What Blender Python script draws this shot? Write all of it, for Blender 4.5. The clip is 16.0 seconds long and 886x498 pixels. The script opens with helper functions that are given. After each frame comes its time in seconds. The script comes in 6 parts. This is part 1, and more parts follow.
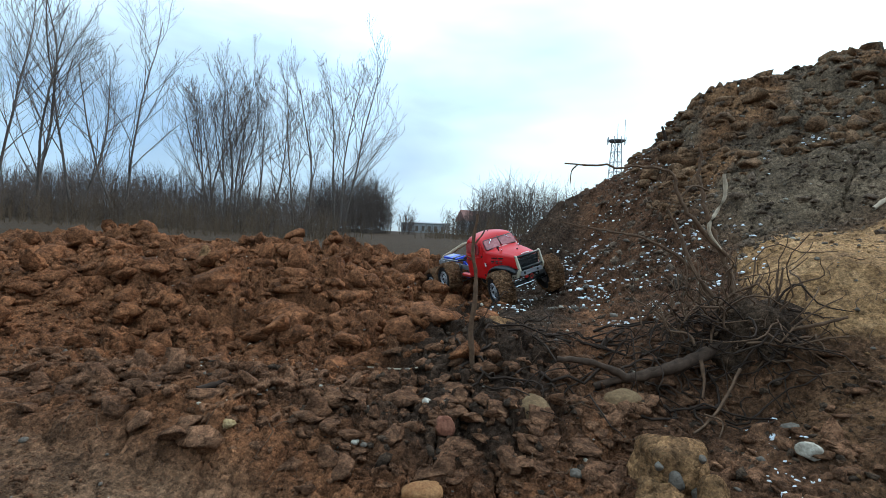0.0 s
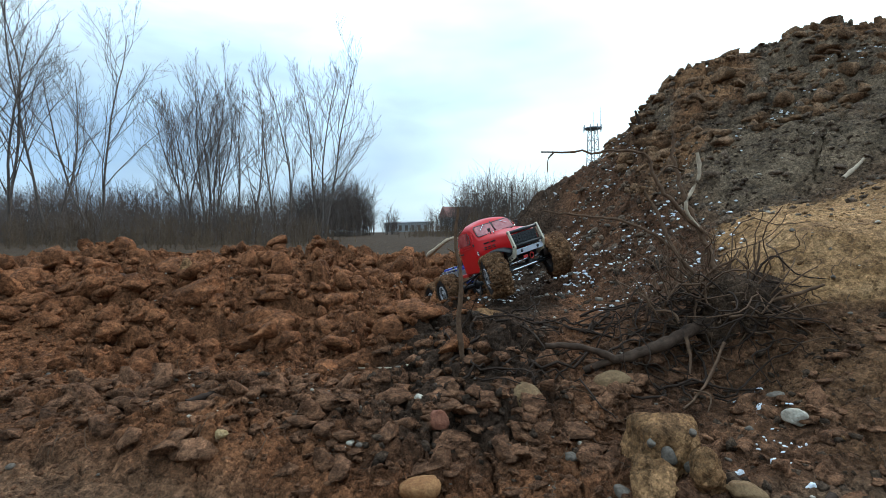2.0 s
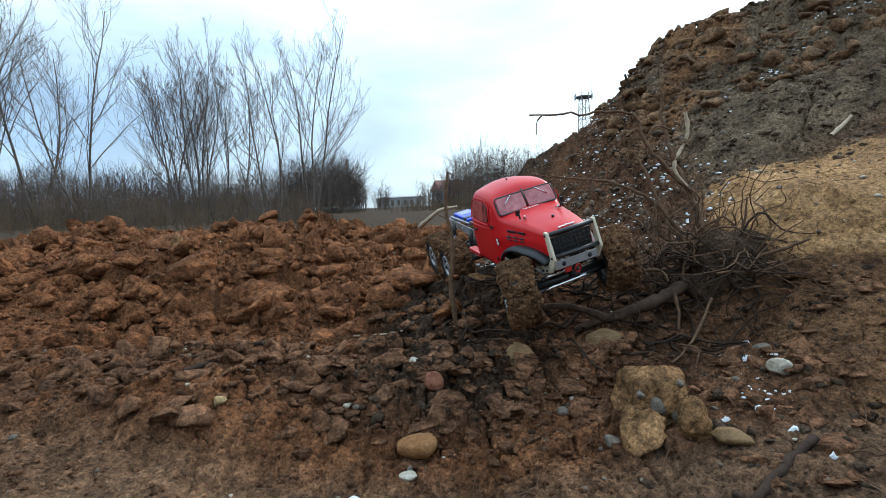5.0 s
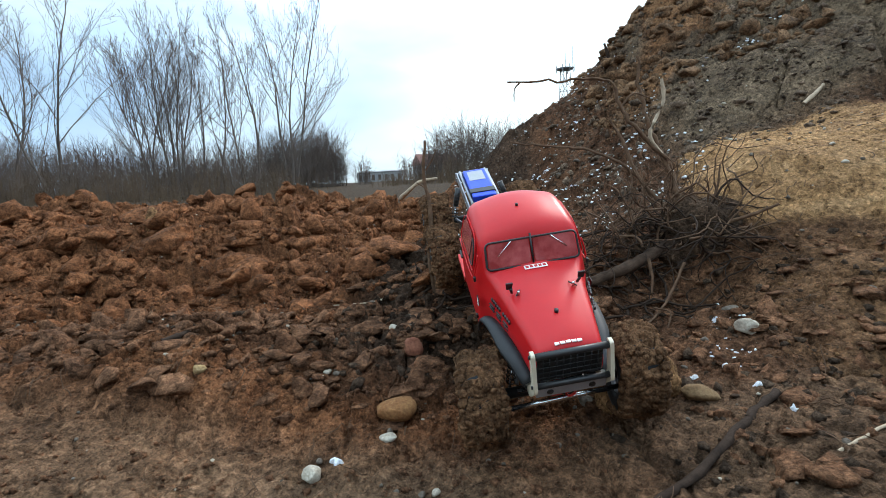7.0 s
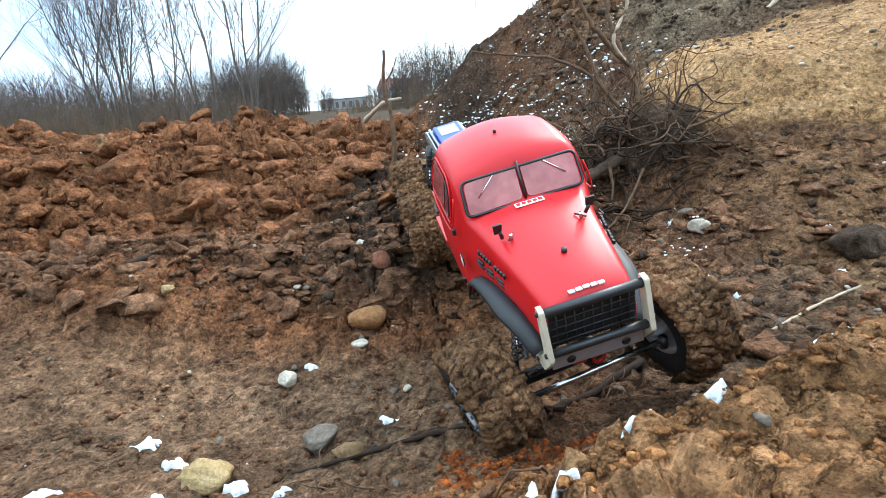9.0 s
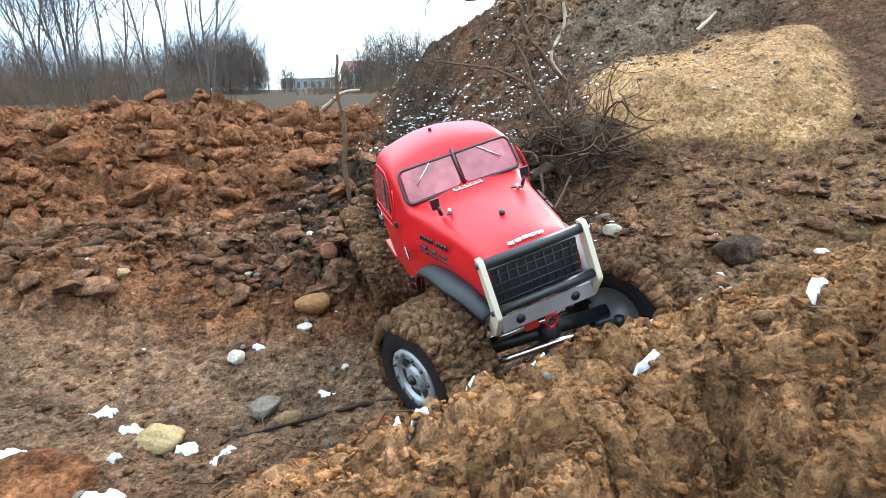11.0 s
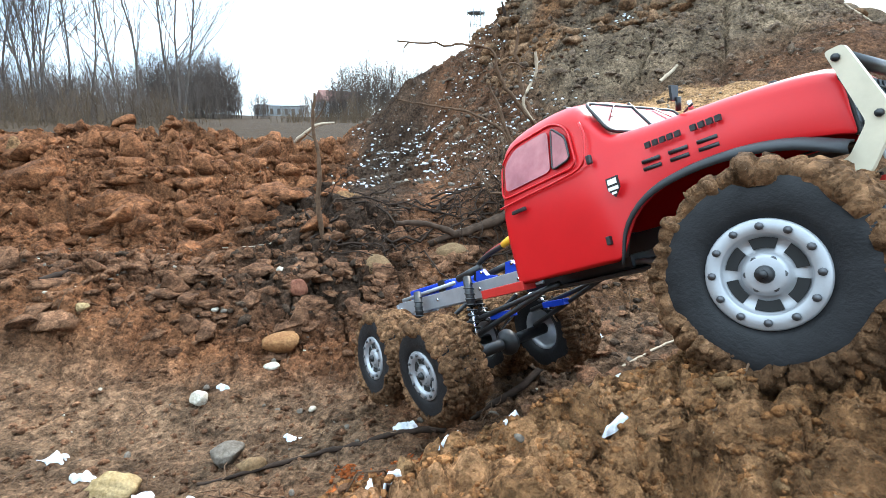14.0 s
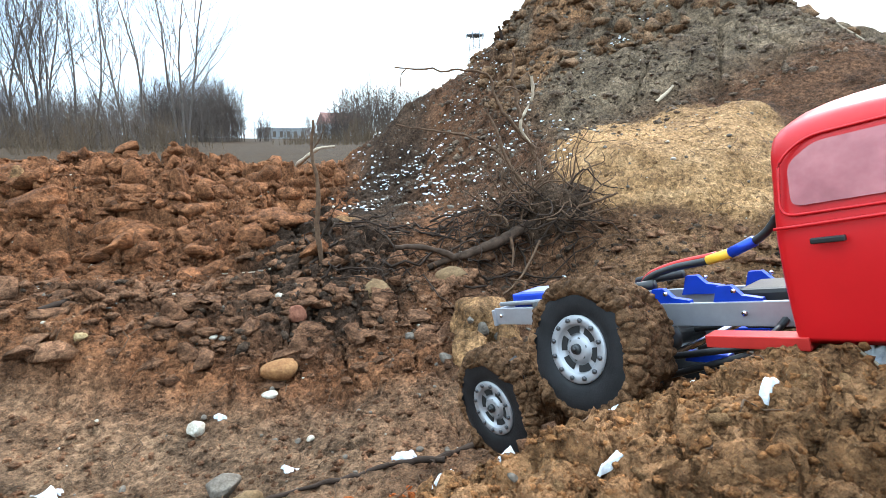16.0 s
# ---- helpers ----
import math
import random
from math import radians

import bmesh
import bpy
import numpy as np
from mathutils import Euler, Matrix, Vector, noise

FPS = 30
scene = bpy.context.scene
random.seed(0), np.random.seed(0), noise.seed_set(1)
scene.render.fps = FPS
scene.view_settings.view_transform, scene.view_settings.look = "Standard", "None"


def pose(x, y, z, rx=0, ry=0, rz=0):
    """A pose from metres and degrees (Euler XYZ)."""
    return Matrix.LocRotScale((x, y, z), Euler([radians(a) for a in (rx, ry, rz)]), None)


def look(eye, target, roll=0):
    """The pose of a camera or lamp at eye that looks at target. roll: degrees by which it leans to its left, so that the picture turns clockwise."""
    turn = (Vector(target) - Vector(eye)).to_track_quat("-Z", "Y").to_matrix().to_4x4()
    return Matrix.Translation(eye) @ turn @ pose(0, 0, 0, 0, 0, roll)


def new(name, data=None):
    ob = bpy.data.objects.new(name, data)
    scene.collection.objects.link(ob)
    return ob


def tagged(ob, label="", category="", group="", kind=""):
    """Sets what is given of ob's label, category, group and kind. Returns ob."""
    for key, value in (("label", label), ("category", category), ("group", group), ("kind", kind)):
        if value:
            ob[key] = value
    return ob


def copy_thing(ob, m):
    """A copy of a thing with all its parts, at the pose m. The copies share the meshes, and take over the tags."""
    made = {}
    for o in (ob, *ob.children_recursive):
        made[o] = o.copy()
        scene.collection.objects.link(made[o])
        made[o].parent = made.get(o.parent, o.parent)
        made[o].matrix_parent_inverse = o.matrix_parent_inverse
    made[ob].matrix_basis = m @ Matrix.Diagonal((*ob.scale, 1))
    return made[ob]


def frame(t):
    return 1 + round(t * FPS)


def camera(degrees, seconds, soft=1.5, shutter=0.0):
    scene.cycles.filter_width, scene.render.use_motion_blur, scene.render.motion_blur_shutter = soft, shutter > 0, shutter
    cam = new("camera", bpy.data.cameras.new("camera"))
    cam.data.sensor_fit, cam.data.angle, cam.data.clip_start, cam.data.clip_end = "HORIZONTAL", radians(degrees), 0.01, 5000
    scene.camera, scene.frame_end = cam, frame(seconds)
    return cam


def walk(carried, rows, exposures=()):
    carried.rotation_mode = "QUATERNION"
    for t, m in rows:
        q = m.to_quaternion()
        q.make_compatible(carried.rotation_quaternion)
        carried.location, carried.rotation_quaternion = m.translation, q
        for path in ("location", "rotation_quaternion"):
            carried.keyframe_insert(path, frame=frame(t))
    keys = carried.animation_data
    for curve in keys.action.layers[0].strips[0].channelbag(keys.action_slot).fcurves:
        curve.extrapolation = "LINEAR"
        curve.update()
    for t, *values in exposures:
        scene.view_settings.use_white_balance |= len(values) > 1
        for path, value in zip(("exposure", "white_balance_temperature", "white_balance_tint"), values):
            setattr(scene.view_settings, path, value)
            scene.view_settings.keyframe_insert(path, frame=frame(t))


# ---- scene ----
cam = camera(81.5, 16.0, soft=0.7)

PATH = [
    (0, (0.022, 0.189, 0.391), (-0.25, 2.17, 0.379), 2.8),
    (0.5, (0.024, 0.185, 0.388), (-0.243, 2.167, 0.374), 1.8),
    (1, (0.025, 0.185, 0.387), (-0.238, 2.168, 0.367), 0.5),
    (1.5, (0.028, 0.184, 0.388), (-0.214, 2.169, 0.36), -0.5),
    (2, (0.027, 0.188, 0.386), (-0.187, 2.177, 0.365), -1.0),
    (2.5, (0.026, 0.188, 0.385), (-0.176, 2.177, 0.364), -1.7),
    (3, (0.028, 0.187, 0.386), (-0.173, 2.177, 0.358), -2.1),
    (3.5, (0.028, 0.187, 0.382), (-0.177, 2.176, 0.344), -2.3),
    (4, (0.029, 0.184, 0.376), (-0.182, 2.172, 0.304), -2.3),
    (6.5, (0.038, 0.181, 0.358), (-0.098, 2.168, 0.17), -3.0),
    (7, (0.04, 0.178, 0.354), (-0.086, 2.161, 0.129), -3.0),
    (7.5, (0.041, 0.175, 0.348), (-0.076, 2.154, 0.086), -3.1),
    (8, (0.042, 0.173, 0.341), (-0.058, 2.144, 0.02), -3.6),
    (8.5, (0.047, 0.169, 0.333), (-0.016, 2.119, -0.103), -4.1),
    (9, (0.05, 0.164, 0.325), (0.019, 2.099, -0.18), -4.6),
    (9.5, (0.054, 0.148, 0.324), (0.063, 2.066, -0.241), -4.8),
    (10, (0.084, 0.106, 0.34), (0.124, 2.029, -0.21), -4.1),
    (10.2, (0.088, 0.091, 0.35), (0.142, 2.01, -0.21), -3.5),
    (12.5, (0.086, 0.063, 0.37), (0.309, 1.982, -0.147), 0.7),
    (13, (0.086, 0.07, 0.377), (0.329, 1.995, -0.106), 0.6),
    (13.5, (0.082, 0.07, 0.379), (0.325, 2.001, -0.083), 0.6),
    (13.8, (0.11, 0.093, 0.4), (0.355, 2.018, -0.087), 2.0),
    (14, (0.083, 0.069, 0.382), (0.326, 2.004, -0.063), 0.7),
    (14.5, (0.086, 0.069, 0.384), (0.328, 2.007, -0.044), 0.7),
    (15, (0.085, 0.071, 0.385), (0.323, 2.013, -0.028), 0.5),
    (15.5, (0.086, 0.073, 0.386), (0.322, 2.019, -0.008), 0.2),
    (16, (0.091, 0.071, 0.392), (0.326, 2.022, 0.02), -0.1),
]
# the picture brightens and warms once the truck fills it
EXPOSURES = [(0, 0.10, 6180, 7), (4.0, 0.16, 6350, 9), (7.0, 0.4, 6500, 10), (8.0, 0.56, 6550, 10), (9.0, 1.2, 6450, 10), (10.0, 1.42, 6400, 10), (16.0, 1.38, 6400, 10)]
walk(cam, [(t, look(eye, target, roll)) for t, eye, target, roll in PATH], EXPOSURES)

# ==== place ====

# ---------- light ----------
def make_world():
    w = bpy.data.worlds.new("overcast_sky")
    scene.world = w
    w.use_nodes = True
    nt = w.node_tree
    nt.nodes.clear()
    out = nt.nodes.new("ShaderNodeOutputWorld")
    bg = nt.nodes.new("ShaderNodeBackground")
    sky = nt.nodes.new("ShaderNodeTexSky")
    sky.sky_type = "NISHITA"
    sky.sun_disc = False
    sky.sun_elevation, sky.sun_rotation = radians(34), radians(38)
    sky.altitude, sky.air_density, sky.dust_density = 100, 1.0, 2.0
    coord = nt.nodes.new("ShaderNodeTexCoord")
    mp = nt.nodes.new("ShaderNodeMapping")
    mp.inputs["Scale"].default_value = (1.0, 1.0, 3.2)
    mp.inputs["Rotation"].default_value = (0.12, 0.2, 0.35)
    n1 = nt.nodes.new("ShaderNodeTexNoise")
    n1.inputs["Scale"].default_value, n1.inputs["Detail"].default_value = 2.1, 6
    n1.inputs["Roughness"].default_value, n1.inputs["Distortion"].default_value = 0.5, 0.4
    ramp = nt.nodes.new("ShaderNodeValToRGB")
    ramp.color_ramp.elements[0].position, ramp.color_ramp.elements[0].color = 0.36, (0, 0, 0, 1)
    ramp.color_ramp.elements[1].position, ramp.color_ramp.elements[1].color = 0.60, (1, 1, 1, 1)
    n2 = nt.nodes.new("ShaderNodeTexNoise")
    n2.inputs["Scale"].default_value, n2.inputs["Detail"].default_value = 1.3, 4
    cloud = nt.nodes.new("ShaderNodeValToRGB")
    cloud.color_ramp.elements[0].position, cloud.color_ramp.elements[0].color = 0.34, CLOUD_DARK
    cloud.color_ramp.elements[1].position, cloud.color_ramp.elements[1].color = 0.62, CLOUD_LIGHT
    mix = nt.nodes.new("ShaderNodeMixRGB")
    thin = nt.nodes.new("ShaderNodeMath")
    thin.operation = "MULTIPLY_ADD"
    thin.inputs[1].default_value, thin.inputs[2].default_value = 0.45, 0.5
    ln = nt.links.new
    ln(coord.outputs["Generated"], mp.inputs["Vector"])
    ln(mp.outputs["Vector"], n1.inputs["Vector"])
    ln(mp.outputs["Vector"], n2.inputs["Vector"])
    ln(n1.outputs["Fac"], ramp.inputs["Fac"])
    ln(n2.outputs["Fac"], cloud.inputs["Fac"])
    ln(ramp.outputs["Color"], thin.inputs[0])
    ln(thin.outputs["Value"], mix.inputs["Fac"])
    ln(sky.outputs["Color"], mix.inputs["Color1"])
    ln(cloud.outputs["Color"], mix.inputs["Color2"])
    # an overcast sky grows brighter from the horizon to the zenith
    sep = nt.nodes.new("ShaderNodeSeparateXYZ")
    ln(coord.outputs["Generated"], sep.inputs["Vector"])
    rise = nt.nodes.new("ShaderNodeMath")
    rise.operation, rise.use_clamp = "MULTIPLY", True
    rise.inputs[1].default_value = 1.0
    ln(sep.outputs["Z"], rise.inputs[0])
    gain = nt.nodes.new("ShaderNodeMath")
    gain.operation = "MULTIPLY_ADD"
    gain.inputs[1].default_value, gain.inputs[2].default_value = 1.6, 0.66
    ln(rise.outputs["Value"], gain.inputs[0])
    scale = nt.nodes.new("ShaderNodeVectorMath")
    scale.operation = "SCALE"
    ln(mix.outputs["Color"], scale.inputs[0])
    ln(gain.outputs["Value"], scale.inputs["Scale"])
    ln(scale.outputs["Vector"], bg.inputs["Color"])
    bg.inputs["Strength"].default_value = 0.11
    ln(bg.outputs["Background"], out.inputs["Surface"])


CLOUD_DARK, CLOUD_LIGHT = (4.6, 6.9, 9.6, 1), (10.0, 12.2, 13.0, 1)
make_world()
sun_data = bpy.data.lights.new("sun", "SUN")
sun_data.energy, sun_data.angle, sun_data.color = 1.5, radians(14), (1.0, 0.96, 0.9)
sun = new("sun", sun_data)
sun.matrix_world = look((3.0, 3.8, 4.2), (0, 0, 0))


SOIL_TONE = 0.68


# ---------- material helpers ----------
def material(name):
    m = bpy.data.materials.new(name)
    m.use_nodes = True
    return m, m.node_tree, m.node_tree.nodes["Principled BSDF"]


def noise_node(nt, scale, detail=6, rough=0.6, vector=None, distortion=0.0):
    n = nt.nodes.new("ShaderNodeTexNoise")
    n.inputs["Scale"].default_value, n.inputs["Detail"].default_value = scale, detail
    n.inputs["Roughness"].default_value, n.inputs["Distortion"].default_value = rough, distortion
    if vector is not None:
        nt.links.new(vector, n.inputs["Vector"])
    return n


def ramp_node(nt, fac, stops):
    r = nt.nodes.new("ShaderNodeValToRGB")
    while len(r.color_ramp.elements) < len(stops):
        r.color_ramp.elements.new(0.5)
    for e, (pos, col) in zip(r.color_ramp.elements, stops):
        e.position, e.color = pos, (*col, 1) if len(col) == 3 else col
    nt.links.new(fac, r.inputs["Fac"])
    return r


def mix_node(nt, fac, a, b, mode="MIX"):
    n = nt.nodes.new("ShaderNodeMixRGB")
    n.blend_type = mode
    for sock, v in ((n.inputs["Fac"], fac), (n.inputs["Color1"], a), (n.inputs["Color2"], b)):
        if isinstance(v, (int, float)):
            sock.default_value = v
        elif isinstance(v, tuple):
            sock.default_value = (*v, 1)
        else:
            nt.links.new(v, sock)
    return n


def bump_node(nt, height, strength, distance, normal=None):
    b = nt.nodes.new("ShaderNodeBump")
    b.inputs["Strength"].default_value, b.inputs["Distance"].default_value = strength, distance
    nt.links.new(height, b.inputs["Height"])
    if normal is not None:
        nt.links.new(normal, b.inputs["Normal"])
    return b


def plain(name, colour, rough=0.5, metal=0.0, vary=0.15, scale=60.0, bump=0.15, coat=0.0, dirt=None, dirt_amount=0.45):
    """A surface of one base colour with fine variation, relief and, if given, dirt in patches."""
    m, nt, b = material(name)
    co = nt.nodes.new("ShaderNodeTexCoord").outputs["Object"]
    n1 = noise_node(nt, scale, 5, 0.6, co)
    dark = tuple(c * (1 - vary) for c in colour)
    light = tuple(min(1, c * (1 + vary)) for c in colour)
    col = ramp_node(nt, n1.outputs["Fac"], [(0.3, dark), (0.7, light)]).outputs["Color"]
    rsock = None
    if dirt:
        n2 = noise_node(nt, scale * 0.35, 8, 0.7, co)
        mask = ramp_node(nt, n2.outputs["Fac"], [(1 - dirt_amount, (0, 0, 0)), (min(0.99, 1.12 - dirt_amount), (1, 1, 1))]).outputs["Color"]
        col = mix_node(nt, mask, col, dirt).outputs["Color"]
        rsock = mix_node(nt, mask, (rough,) * 3, (0.9,) * 3).outputs["Color"]
        inv = nt.nodes.new("ShaderNodeMath")
        inv.operation = "SUBTRACT"
        inv.inputs[0].default_value = 1.0
        nt.links.new(mask, inv.inputs[1])
        mul = nt.nodes.new("ShaderNodeMath")
        mul.operation = "MULTIPLY"
        mul.inputs[1].default_value = metal
        nt.links.new(inv.outputs["Value"], mul.inputs[0])
        nt.links.new(mul.outputs["Value"], b.inputs["Metallic"])
        nt.links.new(rsock, b.inputs["Roughness"])
    else:
        b.inputs["Metallic"].default_value = metal
        b.inputs["Roughness"].default_value = rough
    nt.links.new(col, b.inputs["Base Color"])
    b.inputs["Coat Weight"].default_value = coat
    if bump:
        n3 = noise_node(nt, scale * 6, 4, 0.6, co)
        nt.links.new(bump_node(nt, n3.outputs["Fac"], bump, 0.002).outputs["Normal"], b.inputs["Normal"])
    return m


def attr_node(nt, name):
    a = nt.nodes.new("ShaderNodeAttribute")
    a.attribute_name = name
    return a


def crumb_node(nt, scale, vector):
    n = nt.nodes.new("ShaderNodeTexVoronoi")
    n.inputs["Scale"].default_value = scale
    nt.links.new(vector, n.inputs["Vector"])
    return n


def shades(base, k=SOIL_TONE):
    """Dark, middle and light stops of one soil."""
    return [(0.30, tuple(c * 0.42 * k for c in base)), (0.5, tuple(c * k for c in base)), (0.72, tuple(c * 1.65 * k for c in base))]


def soil_material(name="soil", use_attributes=True, base=(0.105, 0.056, 0.030), relief=0.008):
    m, nt, b = material(name)
    co = nt.nodes.new("ShaderNodeTexCoord").outputs["Object"]
    warp = noise_node(nt, 60, 3, 0.6, co)
    bent = mix_node(nt, 0.012, co, warp.outputs["Color"], "ADD").outputs["Color"]
    fine = noise_node(nt, 75, 8, 0.75, co)
    mid = noise_node(nt, 14, 6, 0.65, co)
    big = noise_node(nt, 3.0, 4, 0.6, co)
    grit = noise_node(nt, 420, 3, 0.6, co)
    crumb = crumb_node(nt, 130, bent)
    grain = crumb_node(nt, 330, bent)
    if use_attributes:
        red = ramp_node(nt, mid.outputs["Fac"], shades((0.245, 0.108, 0.052))).outputs["Color"]
        grey = ramp_node(nt, mid.outputs["Fac"], shades((0.058, 0.041, 0.030))).outputs["Color"]
        sand = ramp_node(nt, mid.outputs["Fac"], [(0.28, (0.17, 0.091, 0.041)), (0.5, (0.325, 0.186, 0.088)), (0.75, (0.44, 0.275, 0.148))]).outputs["Color"]
        field = ramp_node(nt, mid.outputs["Fac"], [(0.3, (0.026, 0.017, 0.011)), (0.7, (0.058, 0.039, 0.024))]).outputs["Color"]
        col = mix_node(nt, attr_node(nt, "grey").outputs["Fac"], red, grey).outputs["Color"]
        clay = ramp_node(nt, mid.outputs["Fac"], shades((0.200, 0.144, 0.096))).outputs["Color"]
        col = mix_node(nt, attr_node(nt, "clay").outputs["Fac"], col, clay).outputs["Color"]
        col = mix_node(nt, attr_node(nt, "sand").outputs["Fac"], col, sand).outputs["Color"]
        col = mix_node(nt, attr_node(nt, "field").outputs["Fac"], col, field).outputs["Color"]
    else:
        col = ramp_node(nt, mid.outputs["Fac"], shades(base)).outputs["Color"]
    tone = ramp_node(nt, fine.outputs["Fac"], [(0.34, (0.34, 0.31, 0.29)), (0.48, (0.95, 0.95, 0.95)), (0.66, (1.65, 1.6, 1.55))]).outputs["Color"]
    col = mix_node(nt, 1.0, col, tone, "MULTIPLY").outputs["Color"]
    tone2 = ramp_node(nt, big.outputs["Fac"], [(0.3, (0.72, 0.70, 0.70)), (0.7, (1.22, 1.2, 1.16))]).outputs["Color"]
    col = mix_node(nt, 1.0, col, tone2, "MULTIPLY").outputs["Color"]
    for cell, lo, hi in ((crumb, 0.78, 1.22), (grain, 0.74, 1.26)):
        own = ramp_node(nt, cell.outputs["Color"], [(0.15, (lo,) * 3), (0.85, (hi,) * 3)]).outputs["Color"]
        col = mix_node(nt, 1.0, col, own, "MULTIPLY").outputs["Color"]
    specks = ramp_node(nt, grit.outputs["Fac"], [(0.70, (0, 0, 0)), (0.76, (1, 1, 1))]).outputs["Color"]
    col = mix_node(nt, specks, col, (0.30, 0.24, 0.18)).outputs["Color"]
    nt.links.new(col, b.inputs["Base Color"])
    wet = ramp_node(nt, mid.outputs["Fac"], [(0.3, (0.62,) * 3), (0.6, (0.92,) * 3)]).outputs["Color"]
    nt.links.new(wet, b.inputs["Roughness"])
    b.inputs["Specular IOR Level"].default_value = 0.04
    b1 = bump_node(nt, fine.outputs["Fac"], 1.0, relief)
    down = nt.nodes.new("ShaderNodeMath")
    down.operation = "SUBTRACT"
    down.inputs[0].default_value = 1.0
    nt.links.new(crumb.outputs["Distance"], down.inputs[1])
    b2 = bump_node(nt, down.outputs["Value"], 0.8, 0.0030, b1.outputs["Normal"])
    b3 = bump_node(nt, grit.outputs["Fac"], 0.8, 0.003, b2.outputs["Normal"])
    nt.links.new(b3.outputs["Normal"], b.inputs["Normal"])
    return m


SOIL = soil_material(relief=0.012)


# ---------- mesh helpers ----------
def mesh_object(name, bm, mat, parent=None, smooth=True):
    me = bpy.data.meshes.new(name)
    bm.normal_update()
    bm.to_mesh(me)
    bm.free()
    for m in mat if isinstance(mat, (list, tuple)) else [mat]:
        me.materials.append(m)
    if smooth:
        me.polygons.foreach_set("use_smooth", [True] * len(me.polygons))
    ob = new(name, me)
    ob.parent = parent
    return ob


def part(name, bm, mat, parent, label="", smooth=True):
    ob = mesh_object(name, bm, mat, parent, smooth)
    return tagged(ob, label)


def array_object(name, verts, faces, mat, parent=None, smooth=True):
    me = bpy.data.meshes.new(name)
    verts = np.asarray(verts, np.float32)
    faces = np.asarray(faces, np.int32)
    me.vertices.add(len(verts))
    me.vertices.foreach_set("co", verts.ravel())
    k = faces.shape[1]
    me.loops.add(faces.size)
    me.loops.foreach_set("vertex_index", faces.ravel())
    me.polygons.add(len(faces))
    me.polygons.foreach_set("loop_start", np.arange(0, faces.size, k, dtype=np.int32))
    me.polygons.foreach_set("loop_total", np.full(len(faces), k, np.int32))
    me.update(calc_edges=True)
    me.validate()
    for m in mat if isinstance(mat, (list, tuple)) else [mat]:
        me.materials.append(m)
    if smooth:
        me.polygons.foreach_set("use_smooth", np.ones(len(faces), bool))
    ob = new(name, me)
    ob.parent = parent
    return ob


# ---------- relief ----------
def lattice(ix, iy, seed):
    h = ix.astype(np.int32).view(np.uint32) * np.uint32(374761393) + iy.astype(np.int32).view(np.uint32) * np.uint32(668265263) + np.uint32(seed * 974634777 & 0xFFFFFFFF)
    h = (h ^ (h >> np.uint32(13))) * np.uint32(1274126177)
    return ((h ^ (h >> np.uint32(16))) & np.uint32(0xFFFF)) / 65535.0


def value_noise(x, y, seed):
    ix, iy = np.floor(x), np.floor(y)
    fx, fy = x - ix, y - iy
    fx, fy = fx * fx * (3 - 2 * fx), fy * fy * (3 - 2 * fy)
    a, b = lattice(ix, iy, seed), lattice(ix + 1, iy, seed)
    c, d = lattice(ix, iy + 1, seed), lattice(ix + 1, iy + 1, seed)
    return (a + (b - a) * fx) * (1 - fy) + (c + (d - c) * fx) * fy - 0.5


def fractal(x, y, size, octaves, seed, gain=0.5):
    out, amp = 0, 1.0
    for o in range(octaves):
        out = out + amp * value_noise(x / size * 2**o + 17.3 * o, y / size * 2**o - 9.1 * o, seed + o)
        amp *= gain
    return out


def cells(x, y, size, seed):
    """Distance to the nearest and second nearest of scattered points, and the nearest one's own number."""
    x, y = x / size, y / size
    ix, iy = np.floor(x), np.floor(y)
    d1, d2, own = np.full(x.shape, 9.0), np.full(x.shape, 9.0), np.zeros(x.shape)
    for ox in (-1, 0, 1):
        for oy in (-1, 0, 1):
            px = ix + ox + lattice(ix + ox, iy + oy, seed)
            py = iy + oy + lattice(ix + ox, iy + oy, seed + 7)
            d = np.hypot(px - x, py - y)
            near = d < d1
            d2 = np.where(near, d1, np.minimum(d2, d))
            own = np.where(near, lattice(ix + ox, iy + oy, seed + 13), own)
            d1 = np.where(near, d, d1)
    return d1, d2, own


def smoothstep(a, b, v):
    t = np.clip((v - a) / (b - a), 0, 1)
    return t * t * (3 - 2 * t)


def hermite(xs, ys, v):
    """Smooth curve through ys (rows of columns) at xs, without overshoot worth speaking of."""
    xs = np.asarray(xs, float)
    v = np.clip(v, xs[0], xs[-1])
    i = np.clip(np.searchsorted(xs, v, side="right") - 1, 0, len(xs) - 2)
    ys = np.asarray(ys, float)
    sl = np.diff(ys, axis=0) / np.diff(xs)[:, None]
    m = np.zeros_like(ys)
    m[1:-1] = np.where(sl[1:] * sl[:-1] > 0, 2 * sl[1:] * sl[:-1] / (sl[1:] + sl[:-1] + 1e-12), 0)
    m[0], m[-1] = sl[0], sl[-1]
    h = np.diff(xs)[i]
    t = (v - xs[i]) / h
    return i, t, h, m


